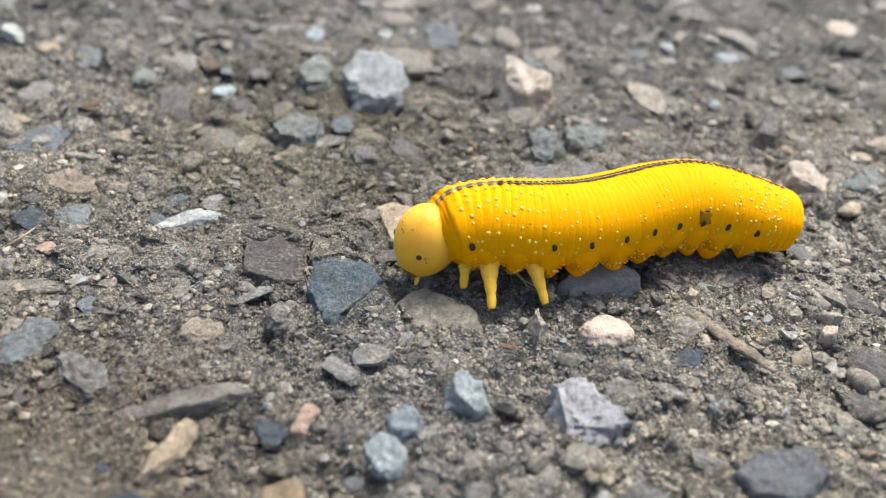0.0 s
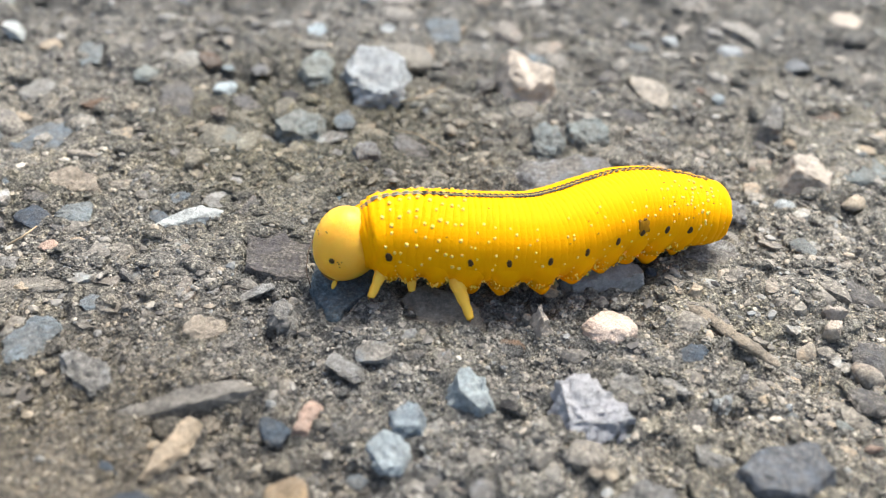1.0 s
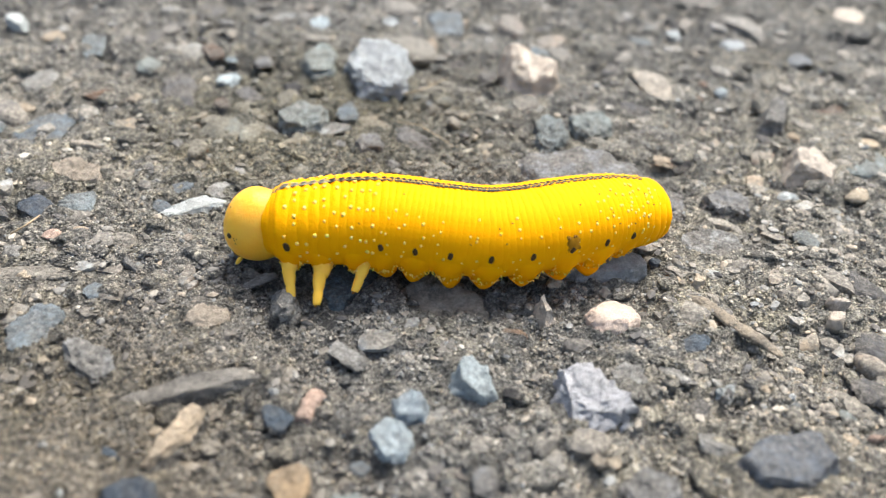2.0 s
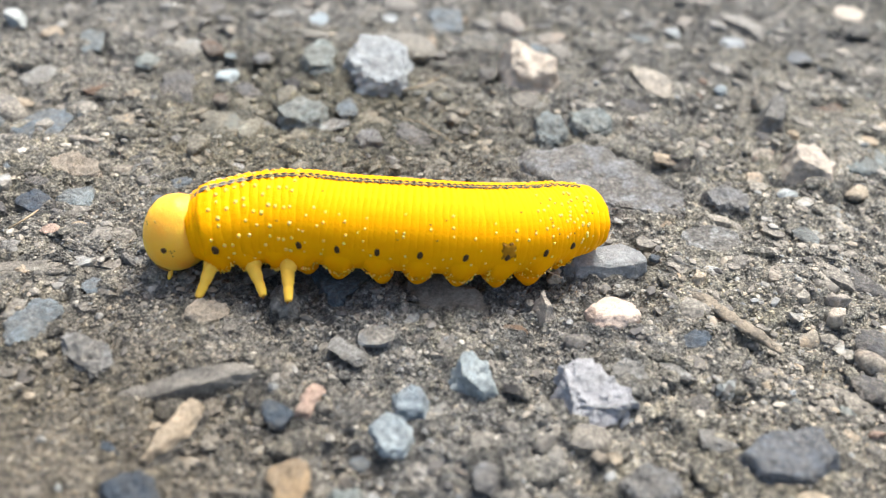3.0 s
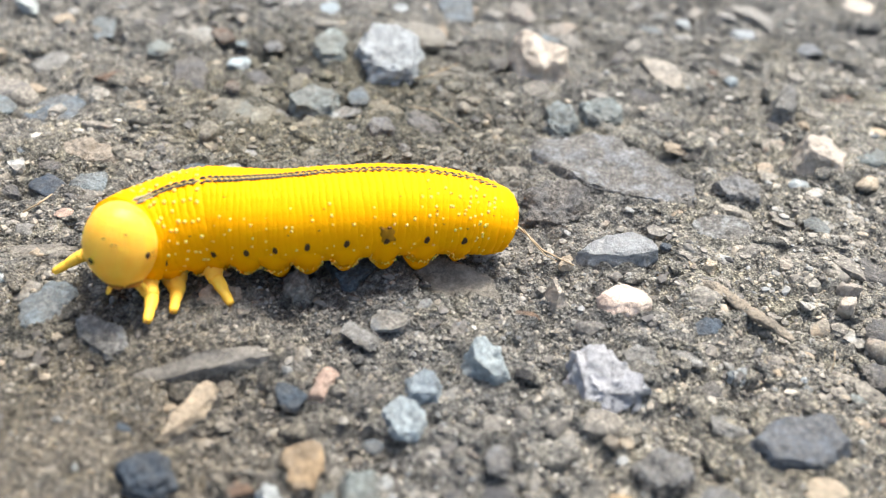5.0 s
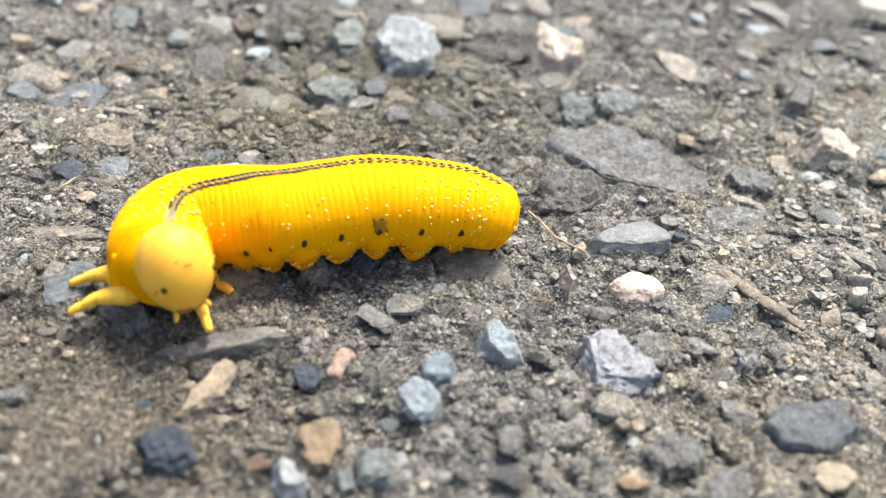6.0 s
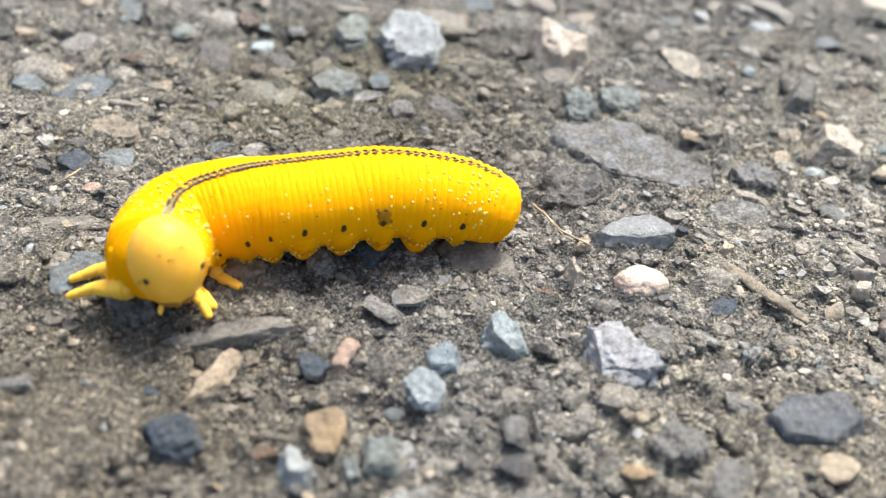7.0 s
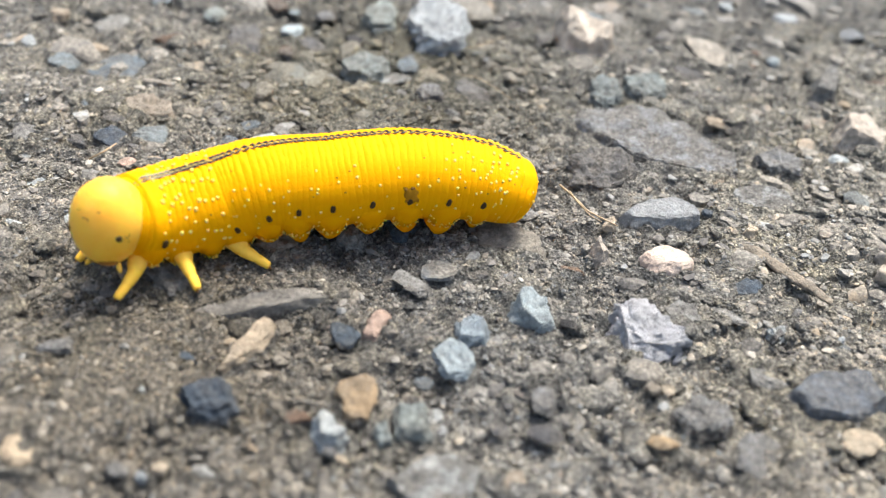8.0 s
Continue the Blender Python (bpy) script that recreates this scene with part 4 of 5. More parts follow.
hewn("quartz", 22.2, 73.9, 1.3, ((-87, 1.5), (-73, 1.6), (-4, 3.5), (65, 2.4), (106, 1.7), (129, 2.0), (-135, 3.4)), (0, -0.2), 0.05, True, 4)
hewn("veined", 19.6, 57.7, 1.2, ((-88, 2.4), (-67, 2.5), (37, 1.8), (35, 1.8), (113, 2.9), (-173, 2.6)), (0.05, -0.1), 0.9, True, 5)
hewn("darkpurple", 33.3, 52.1, 1.6, ((-93, 2.4), (-47, 2.5), (10, 3.7), (100, 2.2), (130, 2.4), (-151, 3.5)), (0.05, -0.15), 0.2, True, 6)
hewn("lightblue", 9.8, 58.3, 1.3, ((-121, 1.4), (-55, 2.0), (17, 1.5), (65, 1.6), (149, 1.7), (-165, 1.4)), (0.25, -0.2), 0.3, True, 7)
hewn("lightblue", 5.1, 54.9, 1.3, ((-78, 1.4), (-6, 1.3), (56, 1.4), (133, 1.3), (-169, 1.4)), (0.1, -0.1), 0.2, True, 8)
hewn("lightblue", 3.9, 52.0, 0.8, ((-77, 1.7), (-2, 1.4), (60, 1.5), (137, 1.7), (-147, 1.3)), (-0.1, -0.1), 0.35, False, 9)
hewn("salmon", -2.5, 54.6, 1.0, ((-20, 0.7), (57, 1.5), (167, 0.7), (-81, 1.4)), (0.2, -0.2), 0.2, False, 10)
hewn("tan", -12.0, 50.8, 1.0, ((167, 0.8), (-72, 2.2), (-36, 0.9), (-10, 1.1), (77, 3.0), (158, 0.8)), (0.3, -0.1), 0.25, False, 11)
hewn("ridge", -11.7, 55.8, 0.7, ((-71, 0.7), (-72, 0.8), (-48, 2.4), (68, 3.3), (108, 1.2), (120, 1.3), (-148, 5.3)), (0, -0.25), 0.3, False, 12)
hewn("navy", -13.2, 44.7, 1.5, ((-85, 1.6), (-39, 2.0), (26, 1.7), (92, 1.8), (141, 2.0), (-140, 1.7)), (0, -0.1), 0.25, True, 13)
hewn("purple", -8.7, 74.2, 0.6, ((-107, 3.1), (-83, 3.5), (6, 3.4), (72, 3.2), (120, 4.1), (-170, 2.9)), (0.03, -0.04), 0.2, False, 14)
hewn("blue", -1.8, 71.1, 0.8, ((-151, 3.2), (-36, 2.8), (-38, 2.8), (36, 3.5), (77, 3.4), (117, 3.6), (-174, 3.0)), (0, -0.12), 0.22, False, 15)
hewn("tan", 2.7, 80.4, 0.6, ((-124, 2.5), (-35, 2.6), (10, 1.8), (80, 3.4), (-158, 1.6)), (0, -0.1), 0.2, False, 16)
hewn("ridge", 6.8, 68.3, 0.4, ((-88, 2.4), (18, 3.6), (67, 2.1), (139, 3.3), (-162, 3.2)), (0, -0.1), 0.3, False, 17)
hewn("creamorange", -2.7, 46.9, 1.0, ((-82, 2.1), (-13, 1.4), (16, 1.5), (100, 1.7), (153, 1.8), (-149, 1.4)), (0.1, -0.1), 0.3, False, 18)
hewn("white", -4.1, 43.3, 1.3, ((-90, 1.1), (-37, 1.3), (42, 0.9), (111, 1.5), (-162, 1.0)), (0.1, -0.1), 0.25, True, 19)
hewn("greengrey", 1.7, 44.8, 1.2, ((-90, 1.2), (-39, 1.4), (11, 1.1), (97, 1.7), (-172, 1.4)), (0, -0.1), 0.2, True, 20)
hewn("greengrey", -0.4, 43.6, 1.0, ((-68, 0.9), (16, 0.6), (113, 0.9), (-156, 0.6)), (0, -0.1), 0.15, False, 21)
hewn("slab", 3.7, 40.6, 0.8, ((-85, 1.8), (-5, 2.7), (59, 2.1), (107, 1.7), (134, 1.8), (-135, 2.6)), (0, -0.15), 0.3, False, 22)
hewn("navy", 28.5, 64.1, 0.9, ((-87, 1.0), (-23, 1.0), (50, 1.2), (133, 1.0), (-171, 1.1)), (0, -0.1), 0.15, False, 23)
hewn("slab", 32.5, 78.7, 0.6, ((-103, 2.3), (-53, 2.3), (23, 3.2), (91, 2.1), (140, 2.5), (-160, 2.7)), (0, -0.1), 0.3, False, 24)
hewn("white", -17.9, 78.2, 0.9, ((-72, 0.7), (-82, 0.6), (28, 3.7), (86, 2.1), (120, 1.5), (144, 2.0), (-63, 0.3)), (-0.05, -0.2), 0.2, False, 50)
hewn("cream", -12.4, 63.4, 1.1, ((-62, 1.3), (16, 1.8), (87, 1.3), (150, 1.7), (-111, 1.5)), (0.05, -0.15), 0.5, False, 51)
hewn("lightgrey", -6.5, 65.6, 1.4, ((-62, 1.4), (12, 1.0), (79, 1.5), (164, 1.0), (-134, 1.2)), (0, -0.1), 0.4, True, 52)
hewn("darkgrey", -12.8, 81.0, 1.1, ((-36, 1.1), (24, 1.4), (126, 1.3), (180, 1.2), (-83, 1.5)), (0, -0.1), 0.4, False, 53)
hewn("cream", -31.3, 83.7, 1.0, ((-113, 1.5), (-79, 2.0), (25, 2.3), (64, 1.7), (123, 2.5), (-145, 2.0)), (0, -0.15), 0.6, False, 54)
hewn("creamwhite", 15.9, 67.2, 1.5, ((-56, 1.2), (24, 0.7), (136, 1.1), (-153, 0.7)), (0.1, -0.3), 0.15, True, 56)
stone("creamwhite", 42.0, 68.9, 1.15, 0.95, 1.5, 30)
stone("creamwhite", 42.8, 71.0, 1.2, 0.9, 1.6, -20)
hewn("white", 30.3, 59.2, 0.8, ((-42, 0.6), (24, 0.7), (114, 0.6), (-164, 0.7)), (0, -0.2), 0.15, False, 57)
hewn("greengrey", 17.8, 98.1, 0.9, ((-78, 3.2), (-30, 2.1), (8, 1.8), (62, 2.6), (112, 3.1), (150, 2.2), (-170, 1.7)), (0, -0.15), 0.9, False, 58)
hewn("greengrey", 22.7, 99.7, 1.2, ((-82, 2.5), (-50, 2.4), (-15, 2.3), (41, 2.5), (90, 2.4), (136, 2.2), (-171, 2.5), (-128, 2.4)), (0, -0.15), 0.6, True, 59)
hewn("greengrey", -10.3, 97.0, 1.3, ((-85, 2.0), (-3, 2.6), (69, 2.3), (143, 2.2), (-144, 2.5)), (0, -0.15), 0.4, True, 60)
hewn("greengrey", -10.2, 110.5, 1.6, ((-75, 3.2), (1, 2.0), (48, 2.9), (165, 2.1), (-150, 2.4)), (0, -0.1), 0.5, True, 61)
hewn("lightgrey", -2.1, 91.7, 1.5, ((-75, 1.5), (8, 1.5), (73, 1.6), (146, 1.4), (-145, 1.6)), (0, -0.1), 0.3, True, 62)
hewn("lightgrey", 35.8, 86.3, 0.9, ((-93, 1.7), (-13, 2.1), (53, 1.8), (121, 1.7), (-160, 2.1)), (0, -0.15), 0.6, False, 63)
hewn("lightgrey", 22.9, 49.0, 0.9, ((-69, 1.4), (11, 1.9), (77, 1.4), (132, 1.6), (-132, 1.7)), (0, -0.1), 0.6, False, 64)
hewn("bluegrey", -26.3, 61.1, 0.8, ((-68, 2.3), (-21, 1.7), (30, 2.3), (105, 2.2), (149, 1.7), (-152, 2.4)), (0.05, -0.1), 0.4, False, 40)
hewn("lightgrey", -20.7, 57.9, 0.9, ((-117, 1.4), (-60, 2.3), (24, 1.7), (67, 1.4), (138, 2.6), (-149, 1.5)), (0.05, -0.1), 0.8, False, 41)
stone("white", -2.7, 124.0, 2.04, 1.23, 1.2, 96)
stone("bluegrey", -5.6, 99.5, 2.17, 1.41, 1.2, 98)
stone("dark", -12.7, 103.9, 2.49, 1.49, 1.2, 107)
stone("lightgrey", -5.4, 92.2, 1.14, 0.97, 1.0, 86)
stone("lightgrey", 0.7, 89.2, 1.21, 0.97, 1.2, 89)
stone("darkgrey", 2.9, 94.1, 3.75, 2.09, 1.2, 118)
stone("tan", 3.4, 117.9, 2.46, 1.21, 1.3, 91)
stone("bluegrey", 5.0, 125.0, 4.41, 2.93, 1.6, 96)
stone("lightblue", -20.7, 105.7, 1.82, 1.43, 0.9, 88)
stone("brown", -24.3, 112.0, 2.23, 1.56, 1.0, 122)
stone("brown", -35.0, 100.0, 2.27, 2.33, 1.0, -119)
stone("lightgrey", -42.5, 102.4, 3.08, 2.50, 0.9, 90)
stone("tan", -41.5, 96.0, 1.23, 0.81, 0.6, 165)
stone("bluegrey", -37.5, 83.0, 1.42, 0.83, 0.9, 128)
stone("brown", -19.9, 99.6, 1.81, 1.25, 0.9, 106)
stone("lightgrey", -22.8, 90.2, 1.19, 0.85, 0.8, 100)
stone("cream", -18.5, 87.5, 1.10, 0.29, 0.6, 123)
stone("greengrey", -16.3, 90.8, 0.92, 0.81, 0.8, 108)
stone("white", -51.4, 117.5, 2.99, 1.31, 1.2, 131)
stone("bluegrey", -39.2, 112.1, 3.03, 1.74, 0.9, 104)
stone("lightblue", -12.4, 122.6, 2.04, 1.67, 0.9, 127)
stone("salmon", -29.9, 73.6, 0.90, 0.75, 0.6, -140)
stone("lightgrey", -32.0, 70.3, 0.87, 0.60, 0.8, 124)
stone("bluegrey", 17.1, 117.7, 2.38, 2.37, 1.2, 50)
stone("darkgrey", 10.5, 110.4, 1.94, 1.73, 1.0, 102)
stone("white", 44.3, 124.5, 2.74, 2.26, 1.3, 99)
stone("white", 36.1, 126.2, 1.85, 1.48, 0.9, 111)
stone("lightblue", 39.7, 110.5, 1.17, 1.01, 0.8, -146)
stone("tan", 46.5, 100.6, 1.66, 0.99, 1.2, 69)
stone("creamwhite", 63.6, 137.2, 3.86, 2.77, 1.3, 75)
stone("darkgrey", 26.7, 114.7, 2.96, 1.85, 1.2, -133)
stone("white", 42.7, 88.1, 1.21, 0.71, 0.8, 167)
stone("dark", 32.3, 93.3, 1.69, 1.54, 0.8, 89)
stone("brown", 52.5, 107.4, 3.33, 1.60, 0.8, -161)
stone("lightgrey", 13.6, 102.7, 0.95, 0.66, 0.8, 85)
stone("navy", 26.8, 75.3, 0.79, 0.68, 0.7, 160)
stone("pink", 22.0, 67.1, 2.5, 2.0, 1.9, -160)
stone("navy", 29.0, 64.6, 1.46, 1.00, 1.2, -139)
stone("cream", 31.4, 64.2, 0.45, 0.35, 0.7, 66)
stone("lightgrey", 22.4, 60.3, 1.87, 1.66, 1.2, 101)
stone("navy", -4.6, 53.2, 2.13, 1.18, 1.0, 133)
stone("cream", -24.1, 57.6, 0.76, 0.58, 0.8, -147)
stone("bluegrey", -23.1, 66.2, 1.42, 1.27, 0.8, -112)
stone("white", -18.3, 45.1, 0.63, 0.49, 1.1, 133)
stone("navy", -16.0, 48.8, 1.32, 0.48, 0.9, 143)
stone("salmon", 41.2, 55.5, 0.92, 0.37, 0.8, -165)
stone("lightgrey", 11.0, 49.1, 1.75, 1.20, 0.8, 94)
stone("cream", 19.3, 51.3, 0.61, 0.69, 0.8, 88)
stone("cream", 20.4, 51.4, 0.62, 0.65, 0.8, 76)
stone("brown", 13.1, 64.4, 1.43, 0.67, 0.5, 175)
stone("darkgrey", 5.3, 62.4, 1.29, 0.80, 0.8, -172)
stone("lightgrey", -0.5, 60.4, 2.04, 1.03, 0.8, 137)
stone("tan", 33.6, 59.7, 0.64, 0.49, 0.8, -136)
stone("white", 35.5, 59.1, 0.43, 0.34, 0.8, 54)
stone("lightgrey", 30.5, 59.1, 1.44, 0.47, 0.9, -127)
stone("lightgrey", 32.4, 62.0, 0.93, 0.38, 0.7, -130)
stone("lightgrey", 26.3, 60.8, 2.15, 0.85, 0.6, 149)
stone("lightgrey", 28.4, 53.9, 2.16, 1.31, 0.7, 175)
stone("tan", 28.6, 81.0, 1.27, 0.57, 0.6, -148)
stone("tan", 7.3, 126.0, 1.57, 1.09, 0.8, 98)
stone("lightgrey", -17.6, 110.8, 2.09, 1.39, 0.8, 119)
stone("darkgrey", -32.9, 114.8, 2.68, 1.82, 0.9, 101)
stone("tan", -44.9, 113.8, 2.30, 1.68, 0.7, 93)
stone("darkgrey", -26.2, 103.5, 3.18, 2.27, 0.8, 132)
stone("darkgrey", -17.2, 102.1, 2.73, 1.80, 0.7, 120)
stone("darkgrey", 28.8, 104.7, 2.90, 2.20, 0.7, 126)
stone("tan", 30.6, 93.8, 2.43, 1.29, 0.5, 173)
stone("cream", 50.3, 89.6, 1.53, 1.25, 0.7, 49)
stone("tan", 55.1, 100.6, 1.47, 1.18, 0.7, 59)
stone("lightgrey", 45.5, 116.0, 2.14, 2.09, 0.7, 97)
stone("bluegrey", 31.1, 123.6, 2.52, 2.26, 0.9, 77)
stone("darkpurple", 52.7, 121.1, 2.66, 1.90, 0.8, 82)
stone("bluegrey", -20.1, 82.3, 1.46, 1.54, 0.9, 101)
stone("blue", -4.2, 83.7, 1.04, 0.87, 0.6, -127)
stone("darkgrey", -0.8, 78.5, 1.97, 1.30, 0.8, 118)
stone("lightgrey", -6.7, 66.8, 1.42, 1.23, 1.1, -106)
stone("cream", -18.5, 70.2, 0.91, 0.71, 0.8, -152)
stone("lightgrey", -21.3, 69.8, 1.40, 0.44, 0.7, 135)
stone("lightgrey", -13.2, 68.4, 0.81, 0.70, 0.7, -143)
stone("lightgrey", -9.6, 68.8, 2.05, 0.69, 0.6, -147)
stone("tan", -29.6, 67.5, 1.57, 0.86, 0.6, -160)
stone("dark", -3.7, 81.0, 0.75, 0.58, 0.6, 127)
stone("lightgrey", -25.8, 48.5, 1.87, 1.12, 0.8, -160)
stone("tan", -24.5, 39.1, 1.86, 1.25, 0.9, 130)
stone("brown", -6.6, 44.4, 1.21, 0.81, 0.8, 167)
stone("lightgrey", -3.9, 41.8, 0.58, 0.52, 0.8, 136)
stone("cream", -2.8, 41.2, 0.79, 0.39, 0.8, 152)
stone("creamorange", 19.6, 46.0, 1.27, 0.67, 0.9, 170)
stone("tan", 8.9, 41.0, 1.40, 0.95, 0.9, 99)
stone("cream", -14.8, 38.9, 0.55, 0.61, 0.8, 107)
stone("white", -15.7, 38.0, 0.49, 0.36, 0.8, 156)
stone("lightgrey", -11.9, 39.0, 1.07, 0.56, 0.7, 170)
stone("lightgrey", -17.4, 38.3, 0.95, 0.57, 0.7, 155)
stone("lightgrey", 26.7, 46.1, 2.39, 1.87, 0.8, 61)
stone("cream", 34.1, 48.2, 1.88, 1.37, 0.8, -165)
stone("tan", -48.7, 103.0, 2.21, 1.83, 1.2, 91)
stone("white", -49.5, 95.4, 1.44, 0.86, 1.0, 119)
stone("bluegrey", -43.8, 91.5, 2.22, 1.67, 0.9, 163)
stone("bluegrey", -37.6, 83.1, 1.54, 0.90, 0.9, 131)
stone("lightgrey", -41.6, 77.5, 2.12, 2.12, 0.7, -112)
stone("darkgrey", -25.4, 100.8, 3.27, 2.22, 0.9, 111)
stone("darkgrey", -35.8, 76.2, 1.51, 0.93, 0.6, 150)
stone("white", -31.4, 63.8, 1.00, 0.57, 0.7, 150)
stone("white", -36.6, 68.6, 1.20, 0.57, 0.6, -153)
stone("white", -35.5, 62.2, 1.35, 0.50, 0.6, 162)
stone("salmon", -29.6, 73.3, 0.96, 0.93, 0.6, -122)
stone("white", -34.8, 69.9, 1.20, 0.56, 0.5, 149)
stone("lightgrey", -27.2, 74.4, 1.22, 0.76, 0.5, 151)
stone("brown", 31.2, 67.3, 1.28, 0.70, 0.3, 172)
stone("ridge", -29.9, 67.9, 4.80, 1.27, 0.7, -179)
stone("lightgrey", -32.3, 70.8, 0.97, 0.91, 0.8, -148)
stone("white", -26.8, 70.4, 0.69, 0.56, 0.6, 148)
stone("tan", -27.2, 74.0, 1.41, 0.92, 0.7, 148)
stone("navy", -32.9, 77.6, 2.23, 1.57, 0.9, 134)
stone("bluegrey", -29.3, 79.2, 2.62, 2.15, 0.7, -157)
stone("bluegrey", -21.0, 78.9, 1.48, 1.11, 0.9, 122)
stone("lightgrey", -15.6, 82.3, 2.18, 1.74, 0.9, -151)
stone("darkgrey", -33.9, 80.8, 1.68, 1.07, 0.6, 175)

# the binder lies low where a stone sits in it
marks = np.array(beds)


def bedded(x, y):
    """Which stone lies at a place, as a share of its radius, and the height of its top there."""
    share, top = np.full(np.shape(x), 9.0), np.full(np.shape(x), 9.0)
    for k, (bx, by, sx, sy, low, deep, yaw) in enumerate(marks):
        if k in outlines:
            q = np.maximum.reduce([((x - bx) * math.cos(radians(b)) + (y - by) * math.sin(radians(b))) / d for b, d in outlines[k]])
        else:
            c, s = math.cos(radians(yaw)), math.sin(radians(yaw))
            q = np.hypot(((x - bx) * c + (y - by) * s) / sx, ((y - by) * c - (x - bx) * s) / sy)
        inside = q < np.minimum(share, 0.999)
        top = np.where(inside, low + deep * np.sqrt(np.clip(1 - q * q, 0, 1)) * 0.85, top)
        share = np.minimum(share, q)
    return share, top


share, top = bedded(X, Y)
Z = Z + 0.4 * np.exp(-((share - 1.05) / 0.3) ** 2) * (share > 0.85)
lap = share + 0.22 * lattice(X, Y, 1.7, 21) + 0.14 * lattice(X, Y, 0.8, 22)
Z = np.where(lap < 0.84, np.minimum(Z, top - 0.25), np.where(share < 1.0, np.minimum(Z, top + 0.12), Z))
ground.data.vertices.foreach_set("co", (np.stack([X, Y, Z], -1).reshape(-1, 3) * MM).astype(np.float32).ravel())
ground.data.update()

# lesser stones between them
KINDS = ["lightgrey"] * 6 + ["darkgrey"] * 8 + ["bluegrey"] * 3 + ["greengrey"] * 3 + ["ridge"] * 4 + ["brown"] * 2 + ["dark"] * 2 + ["slab"]
scatter = random.Random(23)
left = 170
while left:
    x, y = scatter.uniform(-62, 78), scatter.uniform(24, 150)
    size = min(3.2, 0.7 * scatter.paretovariate(1.6))
    if all(math.hypot(x - a, y - b) > c + size * 0.7 for a, b, c in placed):
        stone(scatter.choice(KINDS), x, y, size * scatter.uniform(1, 1.5), size * scatter.uniform(0.7, 1), size * scatter.uniform(0.0, 0.28), scatter.uniform(0, 180), SMALL)
        left -= 1


# loose chips and sand, too many to count
def grain_ball(level):
    """Places and triangles of a unit ball; level 0 is an eight-sided grain."""
    if level == 0:
        return (np.array([(1, 0, 0), (0, 1, 0), (-1, 0, 0), (0, -1, 0), (0, 0, 1), (0, 0, -1.0)]),
                np.array([(0, 1, 4), (1, 2, 4), (2, 3, 4), (3, 0, 4), (1, 0, 5), (2, 1, 5), (3, 2, 5), (0, 3, 5)]))
    bm = bmesh.new()
    bmesh.ops.create_icosphere(bm, subdivisions=level, radius=1)
    v0, f0 = np.array([v.co[:] for v in bm.verts]), np.array([[v.index for v in f.verts] for f in bm.faces])
    bm.free()
    return v0, f0


def chips(count, lo, hi, level, seed):
    rs = np.random.RandomState(seed)
    v0, f0 = grain_ball(level)
    y = 30 + 126 * rs.rand(count) ** 1.2
    x = 5 + (0.52 * y + 12) * rs.uniform(-1, 1, count)
    free = (bedded(x, y)[0] > 0.85) & ((y > 64) | (lo < 0.1) | (rs.rand(count) < 0.45))
    x, y, count = x[free], y[free], int(free.sum())
    size = np.minimum(hi, lo * (rs.pareto(2.2, count) + 1))
    turn = rs.uniform(0, 2 * np.pi, count)
    shape = v0[None] * (1 + 0.45 * (rs.rand(count, len(v0), 1) - 0.5)) * np.stack([rs.uniform(0.8, 1.5, count), rs.uniform(0.6, 1.0, count), rs.uniform(0.4, 0.8, count)], -1)[:, None]
    c, s = np.cos(turn)[:, None], np.sin(turn)[:, None]
    px, py = shape[..., 0] * c - shape[..., 1] * s, shape[..., 0] * s + shape[..., 1] * c
    pts = np.stack([px, py, shape[..., 2]], -1) * size[:, None, None] + np.stack([x, y, ground_height(x, y) + size * 0.15], -1)[:, None]
    return pts.reshape(-1, 3) * MM, (f0[None] + len(v0) * np.arange(count)[:, None, None]).reshape(-1, 3)


for name, count, lo, hi, level, seed in (("gravel_chips", 9000, 0.15, 0.5, 1, 5), ("sand_grains", 85000, 0.085, 0.26, 0, 6)):
    v, f = chips(count, lo, hi, level, seed)
    grit = new(name, array_mesh(name, v, f, GRIT))
    grit.parent = ground
    grit.data.polygons.foreach_set("use_smooth", np.zeros(len(f), bool))
    tagged(grit, "loose grey and tan grit on the asphalt", kind="stuff")


